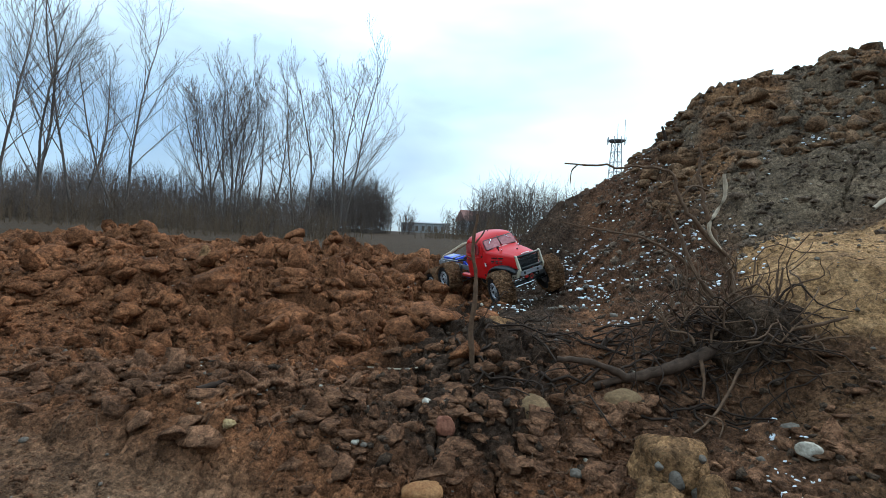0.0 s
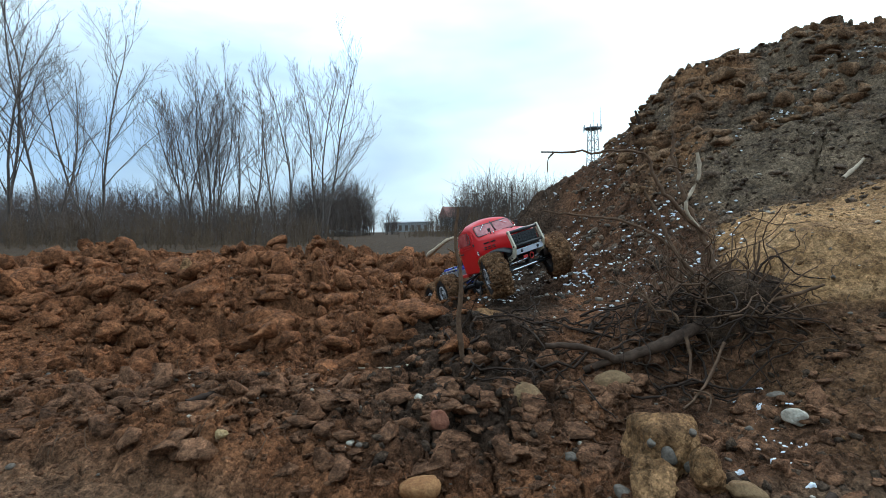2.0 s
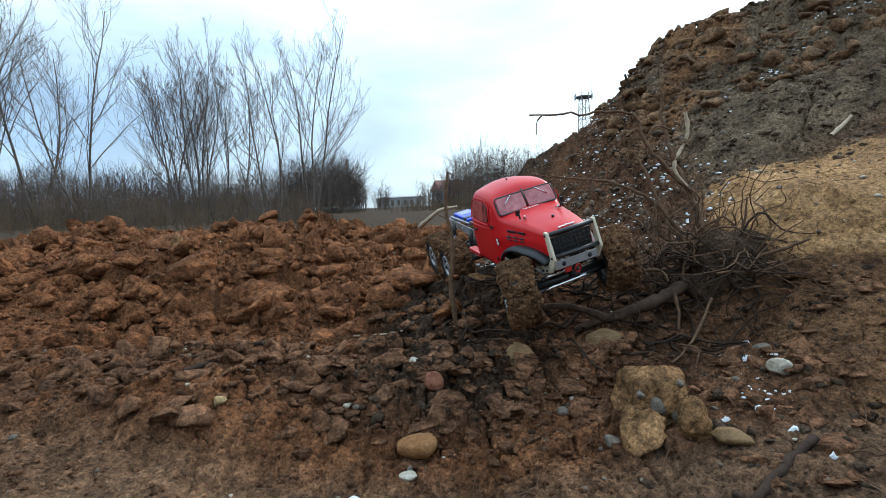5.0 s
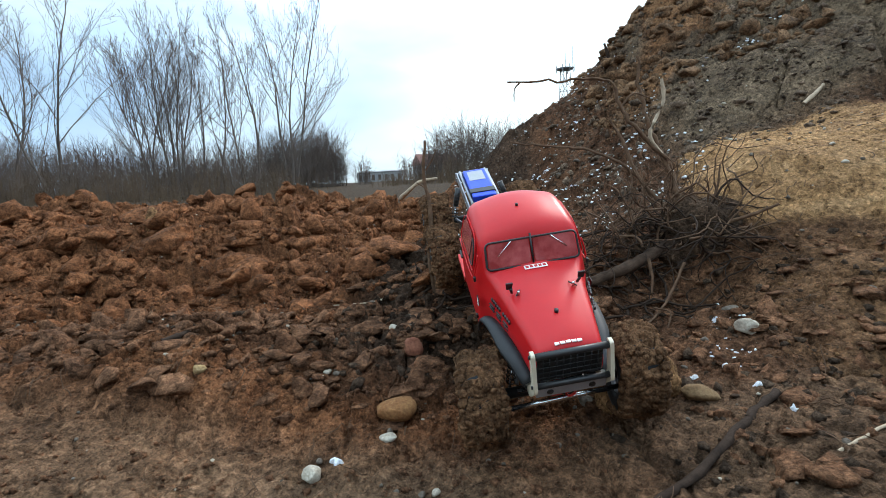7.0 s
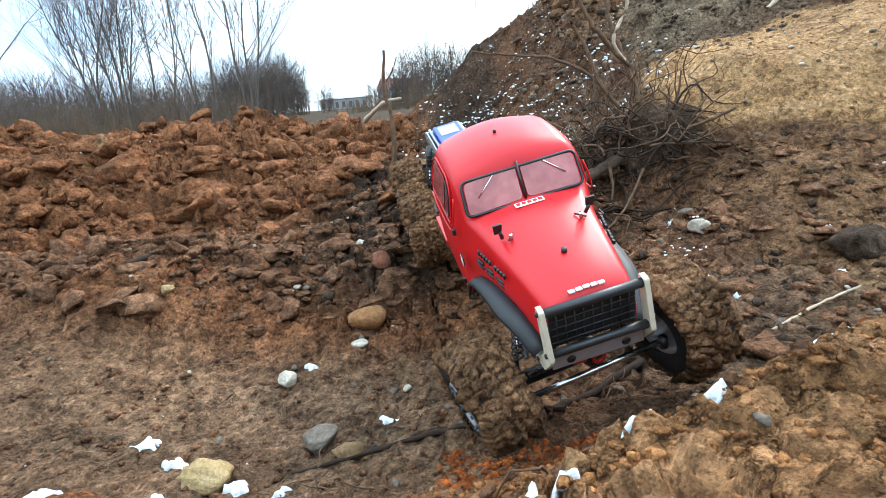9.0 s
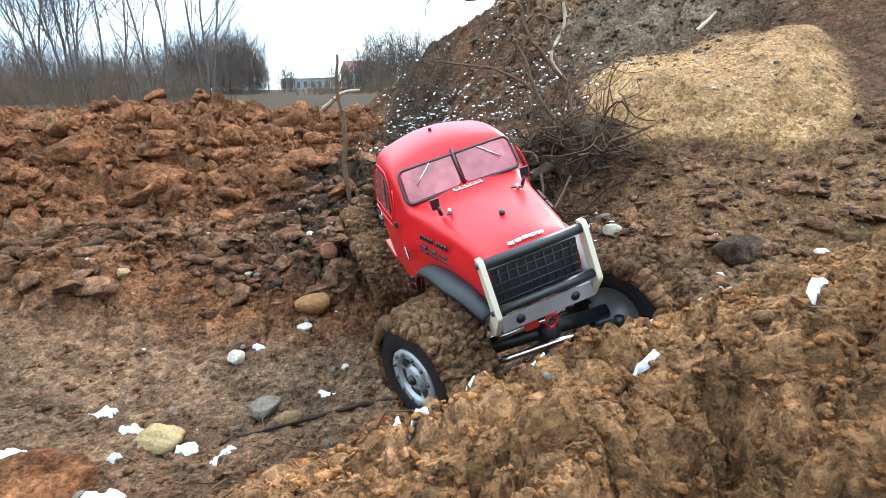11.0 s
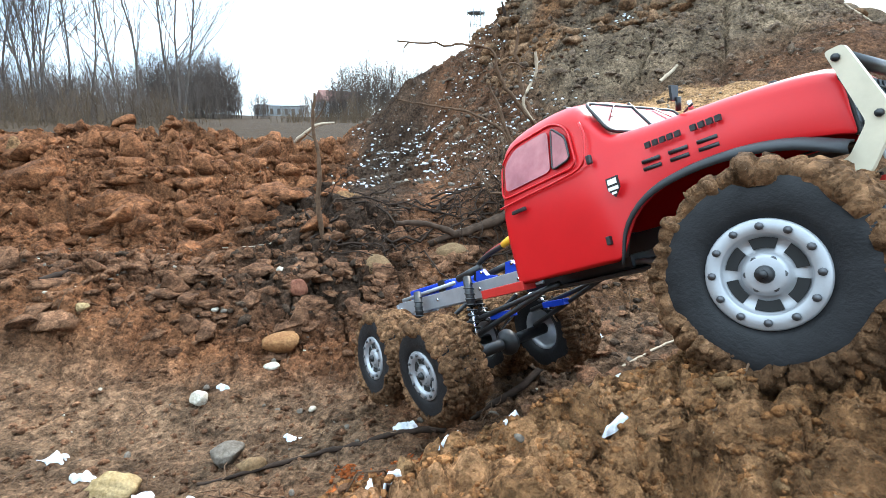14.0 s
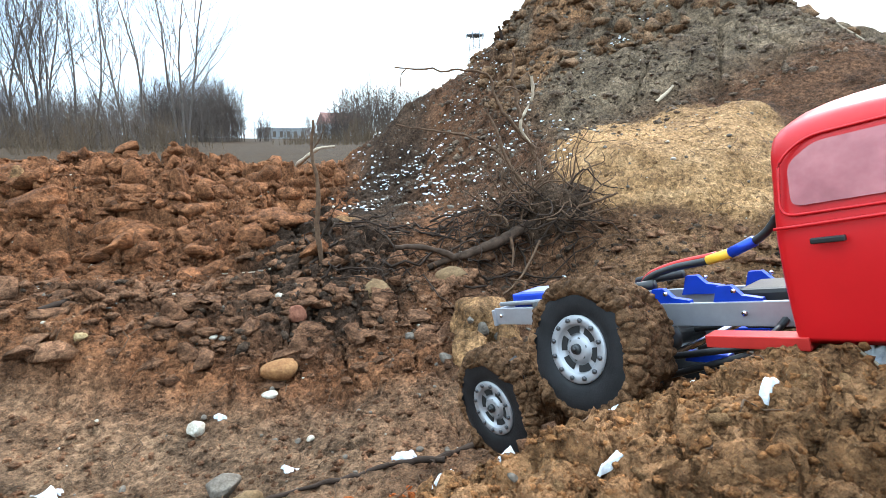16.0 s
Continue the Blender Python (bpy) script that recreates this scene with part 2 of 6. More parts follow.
SLICES = (-0.8, 0.1, 0.25, 0.35, 0.45, 0.6, 0.75, 0.9, 1.0, 1.12, 1.25, 1.5, 1.8, 2.2, 2.6, 3.0, 4.2)
RELIEF = {
    -3.0: (0.2, 0.2, 0.18, 0.15, 0.12, 0.1, 0.1, 0.1, 0.12, 0.14, 0.16, 0.19, 0.22, 0.265, 0.285, 0.27, 0.2),
    -1.5: (0.15, 0.12, 0.1, 0.1, 0.08, 0.07, 0.07, 0.08, 0.1, 0.11, 0.12, 0.16, 0.22, 0.285, 0.31, 0.29, 0.2),
    -0.8: (0.1, 0.08, 0.06, 0.05, 0.04, 0.04, 0.05, 0.06, 0.09, 0.115, 0.095, 0.06, 0.14, 0.24, 0.285, 0.27, 0.2),
    -0.45: (0.1, 0.08, 0.06, 0.04, 0.02, 0, -0.01, 0, 0.06, 0.1, 0.085, 0.06, 0.09, 0.16, 0.24, 0.26, 0.2),
    -0.2: (0.14, 0.12, 0.08, 0.05, 0.02, -0.02, -0.045, -0.025, 0.015, 0.07, 0.095, 0.13, 0.12, 0.14, 0.2, 0.29, 0.22),
    0.0: (0.19, 0.19, 0.18, 0.14, 0.05, -0.015, -0.04, -0.02, 0.01, 0.055, 0.11, 0.21, 0.2, 0.17, 0.22, 0.42, 0.3),
    0.25: (0.2, 0.205, 0.225, 0.215, 0.14, 0.035, -0.015, 0.005, 0.03, 0.06, 0.125, 0.215, 0.22, 0.24, 0.32, 0.63, 0.35),
    0.5: (0.23, 0.25, 0.262, 0.262, 0.225, 0.09, 0.02, 0.04, 0.06, 0.09, 0.14, 0.26, 0.32, 0.4, 0.56, 0.77, 0.45),
    0.75: (0.24, 0.25, 0.255, 0.25, 0.21, 0.09, 0.03, 0.06, 0.1, 0.16, 0.22, 0.31, 0.4, 0.57, 0.78, 0.97, 0.5),
    1.0: (0.22, 0.24, 0.24, 0.23, 0.18, 0.1, 0.06, 0.1, 0.15, 0.21, 0.26, 0.34, 0.43, 0.7, 0.96, 1.2, 0.6),
    1.4: (0.25, 0.25, 0.25, 0.24, 0.2, 0.15, 0.14, 0.18, 0.24, 0.29, 0.33, 0.42, 0.6, 0.85, 1.1, 1.33, 0.8),
    1.85: (0.28, 0.26, 0.26, 0.26, 0.25, 0.24, 0.25, 0.3, 0.35, 0.42, 0.48, 0.58, 0.76, 0.98, 1.22, 1.42, 0.8),
    2.3: (0.3, 0.28, 0.28, 0.28, 0.28, 0.28, 0.3, 0.33, 0.36, 0.4, 0.43, 0.5, 0.6, 0.74, 0.9, 1.05, 0.6),
    2.8: (0.3, 0.3, 0.3, 0.3, 0.3, 0.3, 0.32, 0.34, 0.36, 0.39, 0.42, 0.48, 0.56, 0.70, 0.88, 1.08, 0.6),
    4.2: (0.35, 0.35, 0.35, 0.35, 0.35, 0.36, 0.38, 0.4, 0.41, 0.43, 0.45, 0.48, 0.52, 0.6, 0.68, 0.78, 0.5),
}


def sand_heap(x, y):
    """The rounded heap of sand, 1 on its top."""
    d = np.hypot((x - 1.0) / 0.42, (y - 1.55) / 0.40) + 0.42 * fractal(x, y, 0.34, 4, 44)
    return smoothstep(1.0, 0.35, d)


def broad(x, y):
    """The large shape of the ground, without its clods."""
    xs = np.array(list(RELIEF))
    table = np.array([RELIEF[k] for k in RELIEF])
    i, t, h, m = hermite(SLICES, table.T, y.ravel())
    a, b = (2 * t**3 - 3 * t**2 + 1)[:, None], (t**3 - 2 * t**2 + t)[:, None] * h[:, None]
    c, d = (-2 * t**3 + 3 * t**2)[:, None], (t**3 - t**2)[:, None] * h[:, None]
    tt = table.T
    rows = a * tt[i] + b * m[i] + c * tt[i + 1] + d * m[i + 1]
    j, u, g, mm = hermite(xs, np.zeros((len(xs), 1)), x.ravel())
    sl = np.diff(rows, axis=1) / np.diff(xs)
    slope = np.zeros_like(rows)
    prod = sl[:, 1:] * sl[:, :-1]
    slope[:, 1:-1] = np.where(prod > 0, 2 * prod / (sl[:, 1:] + sl[:, :-1] + 1e-12), 0)
    k = np.arange(len(j))
    z = (2 * u**3 - 3 * u**2 + 1) * rows[k, j] + (u**3 - 2 * u**2 + u) * g * slope[k, j]
    z += (-2 * u**3 + 3 * u**2) * rows[k, j + 1] + (u**3 - u**2) * g * slope[k, j + 1]
    z = z.reshape(x.shape)
    z = z + 0.105 * sand_heap(x, y)
    # the hollow that the roots left
    z = z - 0.06 * np.exp(-((x - 0.50) / 0.13) ** 2 - ((y - 1.27) / 0.075) ** 2)
    away = smoothstep(3.4, 9.0, np.hypot(x * 0.85, y - 1.0))
    reach = np.hypot(x, y)
    far = 0.05 + 0.1 * fractal(x, y, 6.0, 3, 5) + 0.027 * np.clip(reach - 8, 0, 180)
    return z * (1 - away) + far * away


def zones(x, y):
    """Kinds of soil: grey clay, sand, dry field; the rest is red-brown earth."""
    wob = 0.25 * fractal(x, y, 0.35, 4, 40)
    track = smoothstep(0.34, 0.12, np.abs(x + 0.05 - 0.12 * (y - 1.3)) + wob * 0.6) * smoothstep(1.0, 1.15, y + wob * 0.3)
    bank = smoothstep(0.2, 0.08, np.abs(y - 1.17 + 0.06 * x) + wob * 0.5) * smoothstep(0.3, -0.1, x) * smoothstep(-1.1, -0.3, x)
    right = smoothstep(0.15, 0.4, x + wob) * smoothstep(0.52, 0.7, y + wob * 0.5)
    grey = np.clip(np.maximum(np.maximum(track * 0.9, bank * 0.55), right * 0.6), 0, 1)
    high = smoothstep(0.75, 0.9, broad(x, y) + 0.3 * wob) * smoothstep(1.9, 1.2, x + 0.5 * wob)
    brown_face = smoothstep(0.6, 0.8, x) * smoothstep(2.1, 2.5, y + wob * 0.6)
    grey = grey * (1 - 0.85 * brown_face * smoothstep(-0.02, 0.06, wob))
    sand = smoothstep(0.05, 0.3, sand_heap(x, y) + 0.4 * wob)
    sand = np.maximum(sand, 0.35 * smoothstep(0.5, 0.75, x + wob) * smoothstep(1.5, 1.0, y) * smoothstep(0.7, 0.9, y))
    near = smoothstep(0.62, 0.4, y + wob * 0.3) * smoothstep(-0.1, 0.1, x + wob * 0.4)
    sand = np.maximum(sand, 0.40 * near)
    sand = np.maximum(sand, 0.3 * brown_face * smoothstep(0.0, 0.1, wob))
    field = smoothstep(3.6, 5.5, np.hypot(x, y - 1.0) + wob)
    clay = smoothstep(0.62, 0.85, x + 0.4 * wob) * smoothstep(1.8, 2.05, y + 0.4 * wob) * (1 - 0.8 * brown_face * smoothstep(-0.02, 0.06, wob))
    # the trodden hollow in front is of paler, greyer clay
    hollow = smoothstep(1.02, 0.88, y + wob * 0.5) * (1 - near) * smoothstep(1.2, 0.5, np.abs(x + 0.1))
    clay = np.maximum(clay, hollow * (0.5 + 0.4 * np.clip(wob * 4, -0.6, 0.6)))
    return grey, sand, field, clay


def blocks(x, y, size, seed, tilt=0.8, seam=0.12):
    """Broken blocks, each with its own height and slant, parted by seams; about 0 to 1."""
    u, w = x / size, y / size
    ix, iy = np.floor(u), np.floor(w)
    d1, d2 = np.full(x.shape, 9.0), np.full(x.shape, 9.0)
    top = np.zeros(x.shape)
    jx, jy = ix.astype(np.int32).view(np.uint32), iy.astype(np.int32).view(np.uint32)
    for ox in (-1, 0, 1):
        for oy in (-1, 0, 1):
            g = (jx + np.uint32(ox & 0xFFFFFFFF)) * np.uint32(374761393) + (jy + np.uint32(oy & 0xFFFFFFFF)) * np.uint32(668265263) + np.uint32(seed * 974634777 & 0xFFFFFFFF)
            g = (g ^ (g >> np.uint32(13))) * np.uint32(1274126177)
            g = g ^ (g >> np.uint32(16))
            dx = u - (ix + ox + (g & np.uint32(255)) / 255.0)
            dy = w - (iy + oy + ((g >> np.uint32(8)) & np.uint32(255)) / 255.0)
            d = np.sqrt(dx * dx + dy * dy)
            slant = tilt * 2 / 15.0
            h = ((g >> np.uint32(16)) & np.uint32(255)) / 255.0 + slant * ((((g >> np.uint32(24)) & np.uint32(15)) - 7.5) * dx + ((g >> np.uint32(28)) - 10.0) * dy)
            near = d < d1
            d2 = np.where(near, d1, np.minimum(d2, d))
            top = np.where(near, h, top)
            d1 = np.where(near, d, d1)
    return np.clip(top, 0, 1.4) * smoothstep(0.0, seam, d2 - d1)


def cracks(x, y, size, seed, width):
    """1 in the middle of a drying crack."""
    d1, d2, own = cells(x, y, size, seed)
    return smoothstep(width, 0.0, d2 - d1) * smoothstep(0.15, 0.4, own)


def clods(x, y):
    """Lumps, cracks and crumbs."""
    heap = smoothstep(1.25, 1.6, y + 0.12 * x) * smoothstep(0.1, -0.25, x)
    near = smoothstep(-0.05, 0.12, x) * smoothstep(0.55, 0.4, y)
    bank = smoothstep(0.36, 0.14, np.abs(y - 1.2)) * smoothstep(0.35, 0.05, x)
    hill = smoothstep(0.5, 0.8, x) * smoothstep(1.75, 2.1, y)
    crest = smoothstep(0.55, 0.85, x) * smoothstep(2.25, 2.6, y + 0.2 * fractal(x, y, 0.4, 2, 91))
    scree = smoothstep(0.0, 0.2, x) * smoothstep(1.5, 2.0, y) * smoothstep(1.0, 0.7, x)
    heaped = 1 - 0.4 * smoothstep(0.1, 0.4, sand_heap(x, y))
    rough = (0.26 + 1.5 * heap + 0.55 * near + 0.6 * bank + 0.35 * hill + 0.8 * scree + 0.5 * crest) * heaped
    wx, wy = x + 0.05 * fractal(x, y, 0.12, 4, 61), y + 0.05 * fractal(x, y, 0.12, 4, 67)
    z = 0.036 * fractal(x, y, 0.3, 4, 3) * (0.5 + rough)
    z = z + (heap * 0.060 + 0.045 * crest) * blocks(wx, wy, 0.19, 19, 0.9, 0.14) ** 1.3
    z = z + (rough * 0.020) * blocks(wx, wy, 0.082, 21, 0.9, 0.16)
    z = z + (0.22 + 0.78 * rough) * 0.0100 * blocks(wx, wy, 0.037, 23, 0.8, 0.2)
    z = z + (0.40 + 0.60 * rough) * 0.0045 * blocks(wx, wy, 0.0165, 29, 0.7, 0.25)
    # crumbs on the near heap and in front of it, finer still
    close = smoothstep(0.95, 0.6, y)
    z = z + close * 0.0025 * (0.5 + 0.8 * near) * blocks(wx, wy, 0.0085, 33, 0.6, 0.3)
    z = z + close * (0.004 + 0.008 * near) * fractal(x, y, 0.022, 3, 35)
    # drying cracks in the bank, the near heap and the clay face
    bx, by = x + 0.04 * fractal(x, y, 0.07, 4, 81), y + 0.04 * fractal(x, y, 0.07, 4, 83)
    flat = smoothstep(0.1, 0.3, x) * smoothstep(0.62, 0.8, y) * smoothstep(1.5, 1.2, y)
    z = z - 0.030 * (0.9 * bank + 0.9 * near + 0.3 * flat + 0.1) * cracks(bx, by * 1.35, 0.14, 31, 0.10)
    z = z - 0.013 * (0.9 * bank + 0.7 * near + 0.3 * flat + 0.1) * cracks(bx, by * 1.2, 0.052, 37, 0.16)
    gape = hill * smoothstep(0.75, 1.1, x)
    z = z - 0.055 * gape * cracks(x + 0.12 * fractal(x, y, 0.2, 4, 85), y + 0.12 * fractal(x, y, 0.2, 4, 87), 0.36, 39, 0.075)
    z = z - 0.020 * gape * cracks(bx, by, 0.12, 41, 0.10)
    return z - 0.006 * heap


def ground(x, y):
    x, y = np.asarray(x, float), np.asarray(y, float)
    out = np.empty(x.size)
    fx, fy = x.ravel(), y.ravel()
    for k in range(0, x.size, 16384):
        px, py = fx[k:k + 16384], fy[k:k + 16384]
        near = smoothstep(7.0, 3.0, np.hypot(px, py - 1.0))
        out[k:k + 16384] = broad(px, py) + (clods(px, py) - 0.013) * near
    return out.reshape(x.shape)


def height(x, y):
    return float(ground(np.array([[x]]), np.array([[y]]))[0, 0])


def graded(stretches, grow, reach):
    """Lines at an even step within each stretch, then ever wider apart out to the reach on both sides."""
    mid = np.concatenate([np.arange(a, b, step) for (a, step), (b, _) in zip(stretches, stretches[1:])])
    lo, hi = [mid[0]], [mid[-1]]
    for line, sign, step in ((lo, -1, stretches[0][1]), (hi, 1, stretches[-2][1])):
        while abs(line[-1]) < reach:
            step *= grow
            line.append(line[-1] + sign * step)
    return np.concatenate([lo[:0:-1], mid, hi[1:]])


def make_ground():
    gx = graded([(-1.5, 0.0062), (-0.9, 0.0042), (-0.12, 0.0030), (0.6, 0.0050), (1.9, 0)], 1.06, 420.0)
    gy = graded([(0.1, 0.0031), (0.58, 0.0042), (1.4, 0.0064), (3.0, 0)], 1.06, 420.0)
    X, Y = np.meshgrid(gx, gy)
    Z = ground(X, Y)
    # overhang of lumps: shift sideways a little
    near = smoothstep(5.0, 3.0, np.hypot(X, Y - 1.0))
    X2 = X + near * 0.009 * fractal(X, Y, 0.03, 3, 71)
    Y2 = Y + near * 0.009 * fractal(X, Y, 0.03, 3, 73)
    n, m = X.shape
    idx = np.arange(n * m).reshape(n, m)
    faces = np.stack([idx[:-1, :-1], idx[:-1, 1:], idx[1:, 1:], idx[1:, :-1]], -1).reshape(-1, 4)
    ob = array_object("ground", np.stack([X2, Y2, Z], -1).reshape(-1, 3), faces, SOIL)
    for name, values in zip(("grey", "sand", "field", "clay"), zones(X, Y)):
        at = ob.data.attributes.new(name, "FLOAT", "POINT")
        at.data.foreach_set("value", values.astype(np.float32).ravel())
    return tagged(ob, "cloddy red-brown earth with grey clay and sand", "ground", kind="structure")


ground_ob = make_ground()

# ---------- materials for loose things ----------
BARK = plain("root_bark", (0.034, 0.022, 0.016), 0.85, 0, 0.45, 60, 0.6)
TWIG = plain("dry_twig", (0.105, 0.062, 0.038), 0.8, 0, 0.4, 80, 0.5)
ROOT = plain("grey_root", (0.050, 0.031, 0.021), 0.85, 0, 0.6, 45, 0.7)
PALE = plain("peeled_wood", (0.36, 0.28, 0.20), 0.75, 0, 0.3, 80, 0.4)
TREE = plain("grey_bark", (0.115, 0.094, 0.082), 0.9, 0, 0.35, 3, 0.2)
BUSH = plain("bare_bush", (0.11, 0.085, 0.072), 0.95, 0, 0.4, 0.25, 0.0)
DRY_GRASS = plain("dry_grass", (0.105, 0.072, 0.047), 0.95, 0, 0.4, 0.5, 0.0)
for wood_mat in (BARK, TWIG, ROOT, PALE, TREE, BUSH, DRY_GRASS):
    wood_mat.node_tree.nodes["Principled BSDF"].inputs["Specular IOR Level"].default_value = 0.1
CLOD = soil_material("clod_earth", False, (0.235, 0.100, 0.047))
ROOT_EARTH = soil_material("root_earth", False, (0.085, 0.055, 0.037))
CLOD_GREY = soil_material("clod_clay", False, (0.085, 0.058, 0.041))
CLOD_BANK = soil_material("clod_bank", False, (0.205, 0.105, 0.060))
CLOD_CLAY = soil_material("clod_hill", False, (0.19, 0.135, 0.098))
CLOD_SAND = soil_material("clod_sand", False, (0.30, 0.168, 0.082))
CLOD_NEAR = soil_material("clod_near", False, (0.36, 0.165, 0.068))
CLOD_BROWN = soil_material("clod_brown", False, (0.24, 0.142, 0.082))
RUST = soil_material("rust_earth", False, (0.40, 0.11, 0.032))
STEEL_GREY = plain("galvanised", (0.20, 0.21, 0.23), 0.6, 0.3, 0.15, 1.0, 0)
WALL_PAINT = plain("render_wall", (0.24, 0.24, 0.24), 0.85, 0, 0.15, 0.5, 0)
ROOF_RED = plain("red_roof", (0.17, 0.075, 0.06), 0.85, 0, 0.2, 0.5, 0)


def stone_material(name, a, b):
    m, nt, p = material(name)
    co = nt.nodes.new("ShaderNodeTexCoord").outputs["Object"]
    n = noise_node(nt, 45, 7, 0.65, co)
    n2 = noise_node(nt, 260, 4, 0.6, co)
    col = ramp_node(nt, n.outputs["Fac"], [(0.3, a), (0.7, b)]).outputs["Color"]
    tone = ramp_node(nt, n2.outputs["Fac"], [(0.3, (0.7, 0.7, 0.7)), (0.7, (1.2, 1.2, 1.2))]).outputs["Color"]
    nt.links.new(mix_node(nt, 1.0, col, tone, "MULTIPLY").outputs["Color"], p.inputs["Base Color"])
    p.inputs["Roughness"].default_value = 0.8
    p.inputs["Specular IOR Level"].default_value = 0.12
    nt.links.new(bump_node(nt, n2.outputs["Fac"], 0.7, 0.003).outputs["Normal"], p.inputs["Normal"])
    return m


STONE_TAN = stone_material("stone_tan", (0.115, 0.066, 0.032), (0.23, 0.145, 0.075))
STONE_ORANGE = stone_material("stone_orange", (0.15, 0.060, 0.022), (0.30, 0.155, 0.066))
STONE_RED = stone_material("stone_red", (0.13, 0.045, 0.026), (0.25, 0.105, 0.064))
STONE_WHITE = stone_material("stone_white", (0.30, 0.25, 0.19), (0.50, 0.45, 0.37))
STONE_GREY = stone_material("stone_grey", (0.08, 0.062, 0.048), (0.18, 0.15, 0.12))
STONE_YELLOW = stone_material("stone_yellow", (0.22, 0.14, 0.058), (0.38, 0.27, 0.14))


def snow_material():
    m, nt, p = material("old_snow")
    co = nt.nodes.new("ShaderNodeTexCoord").outputs["Object"]
    n = noise_node(nt, 120, 6, 0.65, co)
    nt.links.new(ramp_node(nt, n.outputs["Fac"], [(0.25, (0.42, 0.43, 0.46)), (0.5, (0.68, 0.70, 0.74))]).outputs["Color"], p.inputs["Base Color"])
    p.inputs["Roughness"].default_value = 0.6
    p.inputs["Subsurface Weight"].default_value = 0.15
    p.inputs["Subsurface Radius"].default_value = (0.004, 0.005, 0.006)
    nt.links.new(bump_node(nt, n.outputs["Fac"], 0.7, 0.004).outputs["Normal"], p.inputs["Normal"])
    return m


SNOW = snow_material()


# ---------- shapes ----------
def ico(subdivisions):
    bm = bmesh.new()
    bmesh.ops.create_icosphere(bm, subdivisions=subdivisions, radius=1)
    bm.verts.ensure_lookup_table()
    v = np.array([x.co for x in bm.verts])
    f = np.array([[x.index for x in p.verts] for p in bm.faces])
    bm.free()
    return v, f


ICO = {n: ico(n) for n in (1, 2, 3, 4)}


def lump_verts(level, rng, rough=0.25, angular=0.0):
    """A lump: a ball worn by noise and, where angular, broken along flat faces."""
    v, f = ICO[level]
    r = np.ones(len(v))
    for size, amp in ((1.3, 1.0), (2.9, 0.6), (6.5, 0.35), (13.0, 0.2)):
        for _ in range(3):
            d = rng.normal(size=3)
            d /= np.linalg.norm(d)
            r = r + rough * amp * 0.42 * np.sin(size * 1.7 * (v @ d) + rng.uniform(0, 6.28))
    out = v * r[:, None]
    if angular:
        for _ in range(9):
            n = rng.normal(size=3)
            n /= np.linalg.norm(n)
            d = out @ n
            cut = 0.45 + 0.35 * rng.random()
            out = out - np.where(d > cut, (d - cut) * angular, 0)[:, None] * n
    return out, f


def stone(name, at, size, mat, label, seed, category="stone", turn=0.0, sink=0.3, rough=0.18, angular=0.5, z=None, level=4, boxy=False):
    """One stone, bedded in the soil. size: its three half-axes."""
    rng = np.random.default_rng(seed)
    v, f = lump_verts(level, rng, rough, angular)
    if boxy:
        v = v / (np.abs(v) ** 5).sum(1, keepdims=True) ** 0.2 * (np.linalg.norm(v, axis=1, keepdims=True) ** 0.6)
    ob = array_object(name, v * np.array(size), f, mat)
    base = ground_mean(at[0], at[1], max(size[0], size[1])) if z is None else z
    ob.matrix_basis = pose(at[0], at[1], base + size[2] * (1 - 2 * sink) * 0.9, 0, 0, turn)
    return tagged(ob, label, category)


def ground_mean(x, y, r):
    a = np.linspace(0, 2 * np.pi, 9)
    xs, ys = np.r_[x, x + r * np.cos(a)], np.r_[y, y + r * np.sin(a)]
    return float(ground(xs[None], ys[None]).mean())


def tube_arrays(points, radii, sides=5):
    """A tapered tube along points, as arrays."""
    p = np.asarray(points, float)
    r = np.asarray(radii, float)
    t = np.gradient(p, axis=0)
    t /= np.linalg.norm(t, axis=1, keepdims=True) + 1e-9
    ref = np.where(np.abs(t[:, 2:3]) > 0.9, [[1.0, 0, 0]], [[0, 0, 1.0]])
    u = np.cross(t, ref)
    u /= np.linalg.norm(u, axis=1, keepdims=True) + 1e-9
    w = np.cross(t, u)
    a = np.linspace(0, 2 * np.pi, sides, endpoint=False)
    ring = p[:, None] + r[:, None, None] * (np.cos(a)[None, :, None] * u[:, None] + np.sin(a)[None, :, None] * w[:, None])
    n = len(p)
    i = np.arange((n - 1) * sides)
    k, j = i // sides, i % sides
    jn = (j + 1) % sides
    f = np.stack([k * sides + j, k * sides + jn, (k + 1) * sides + jn, (k + 1) * sides + j], 1)
    return ring.reshape(-1, 3), f


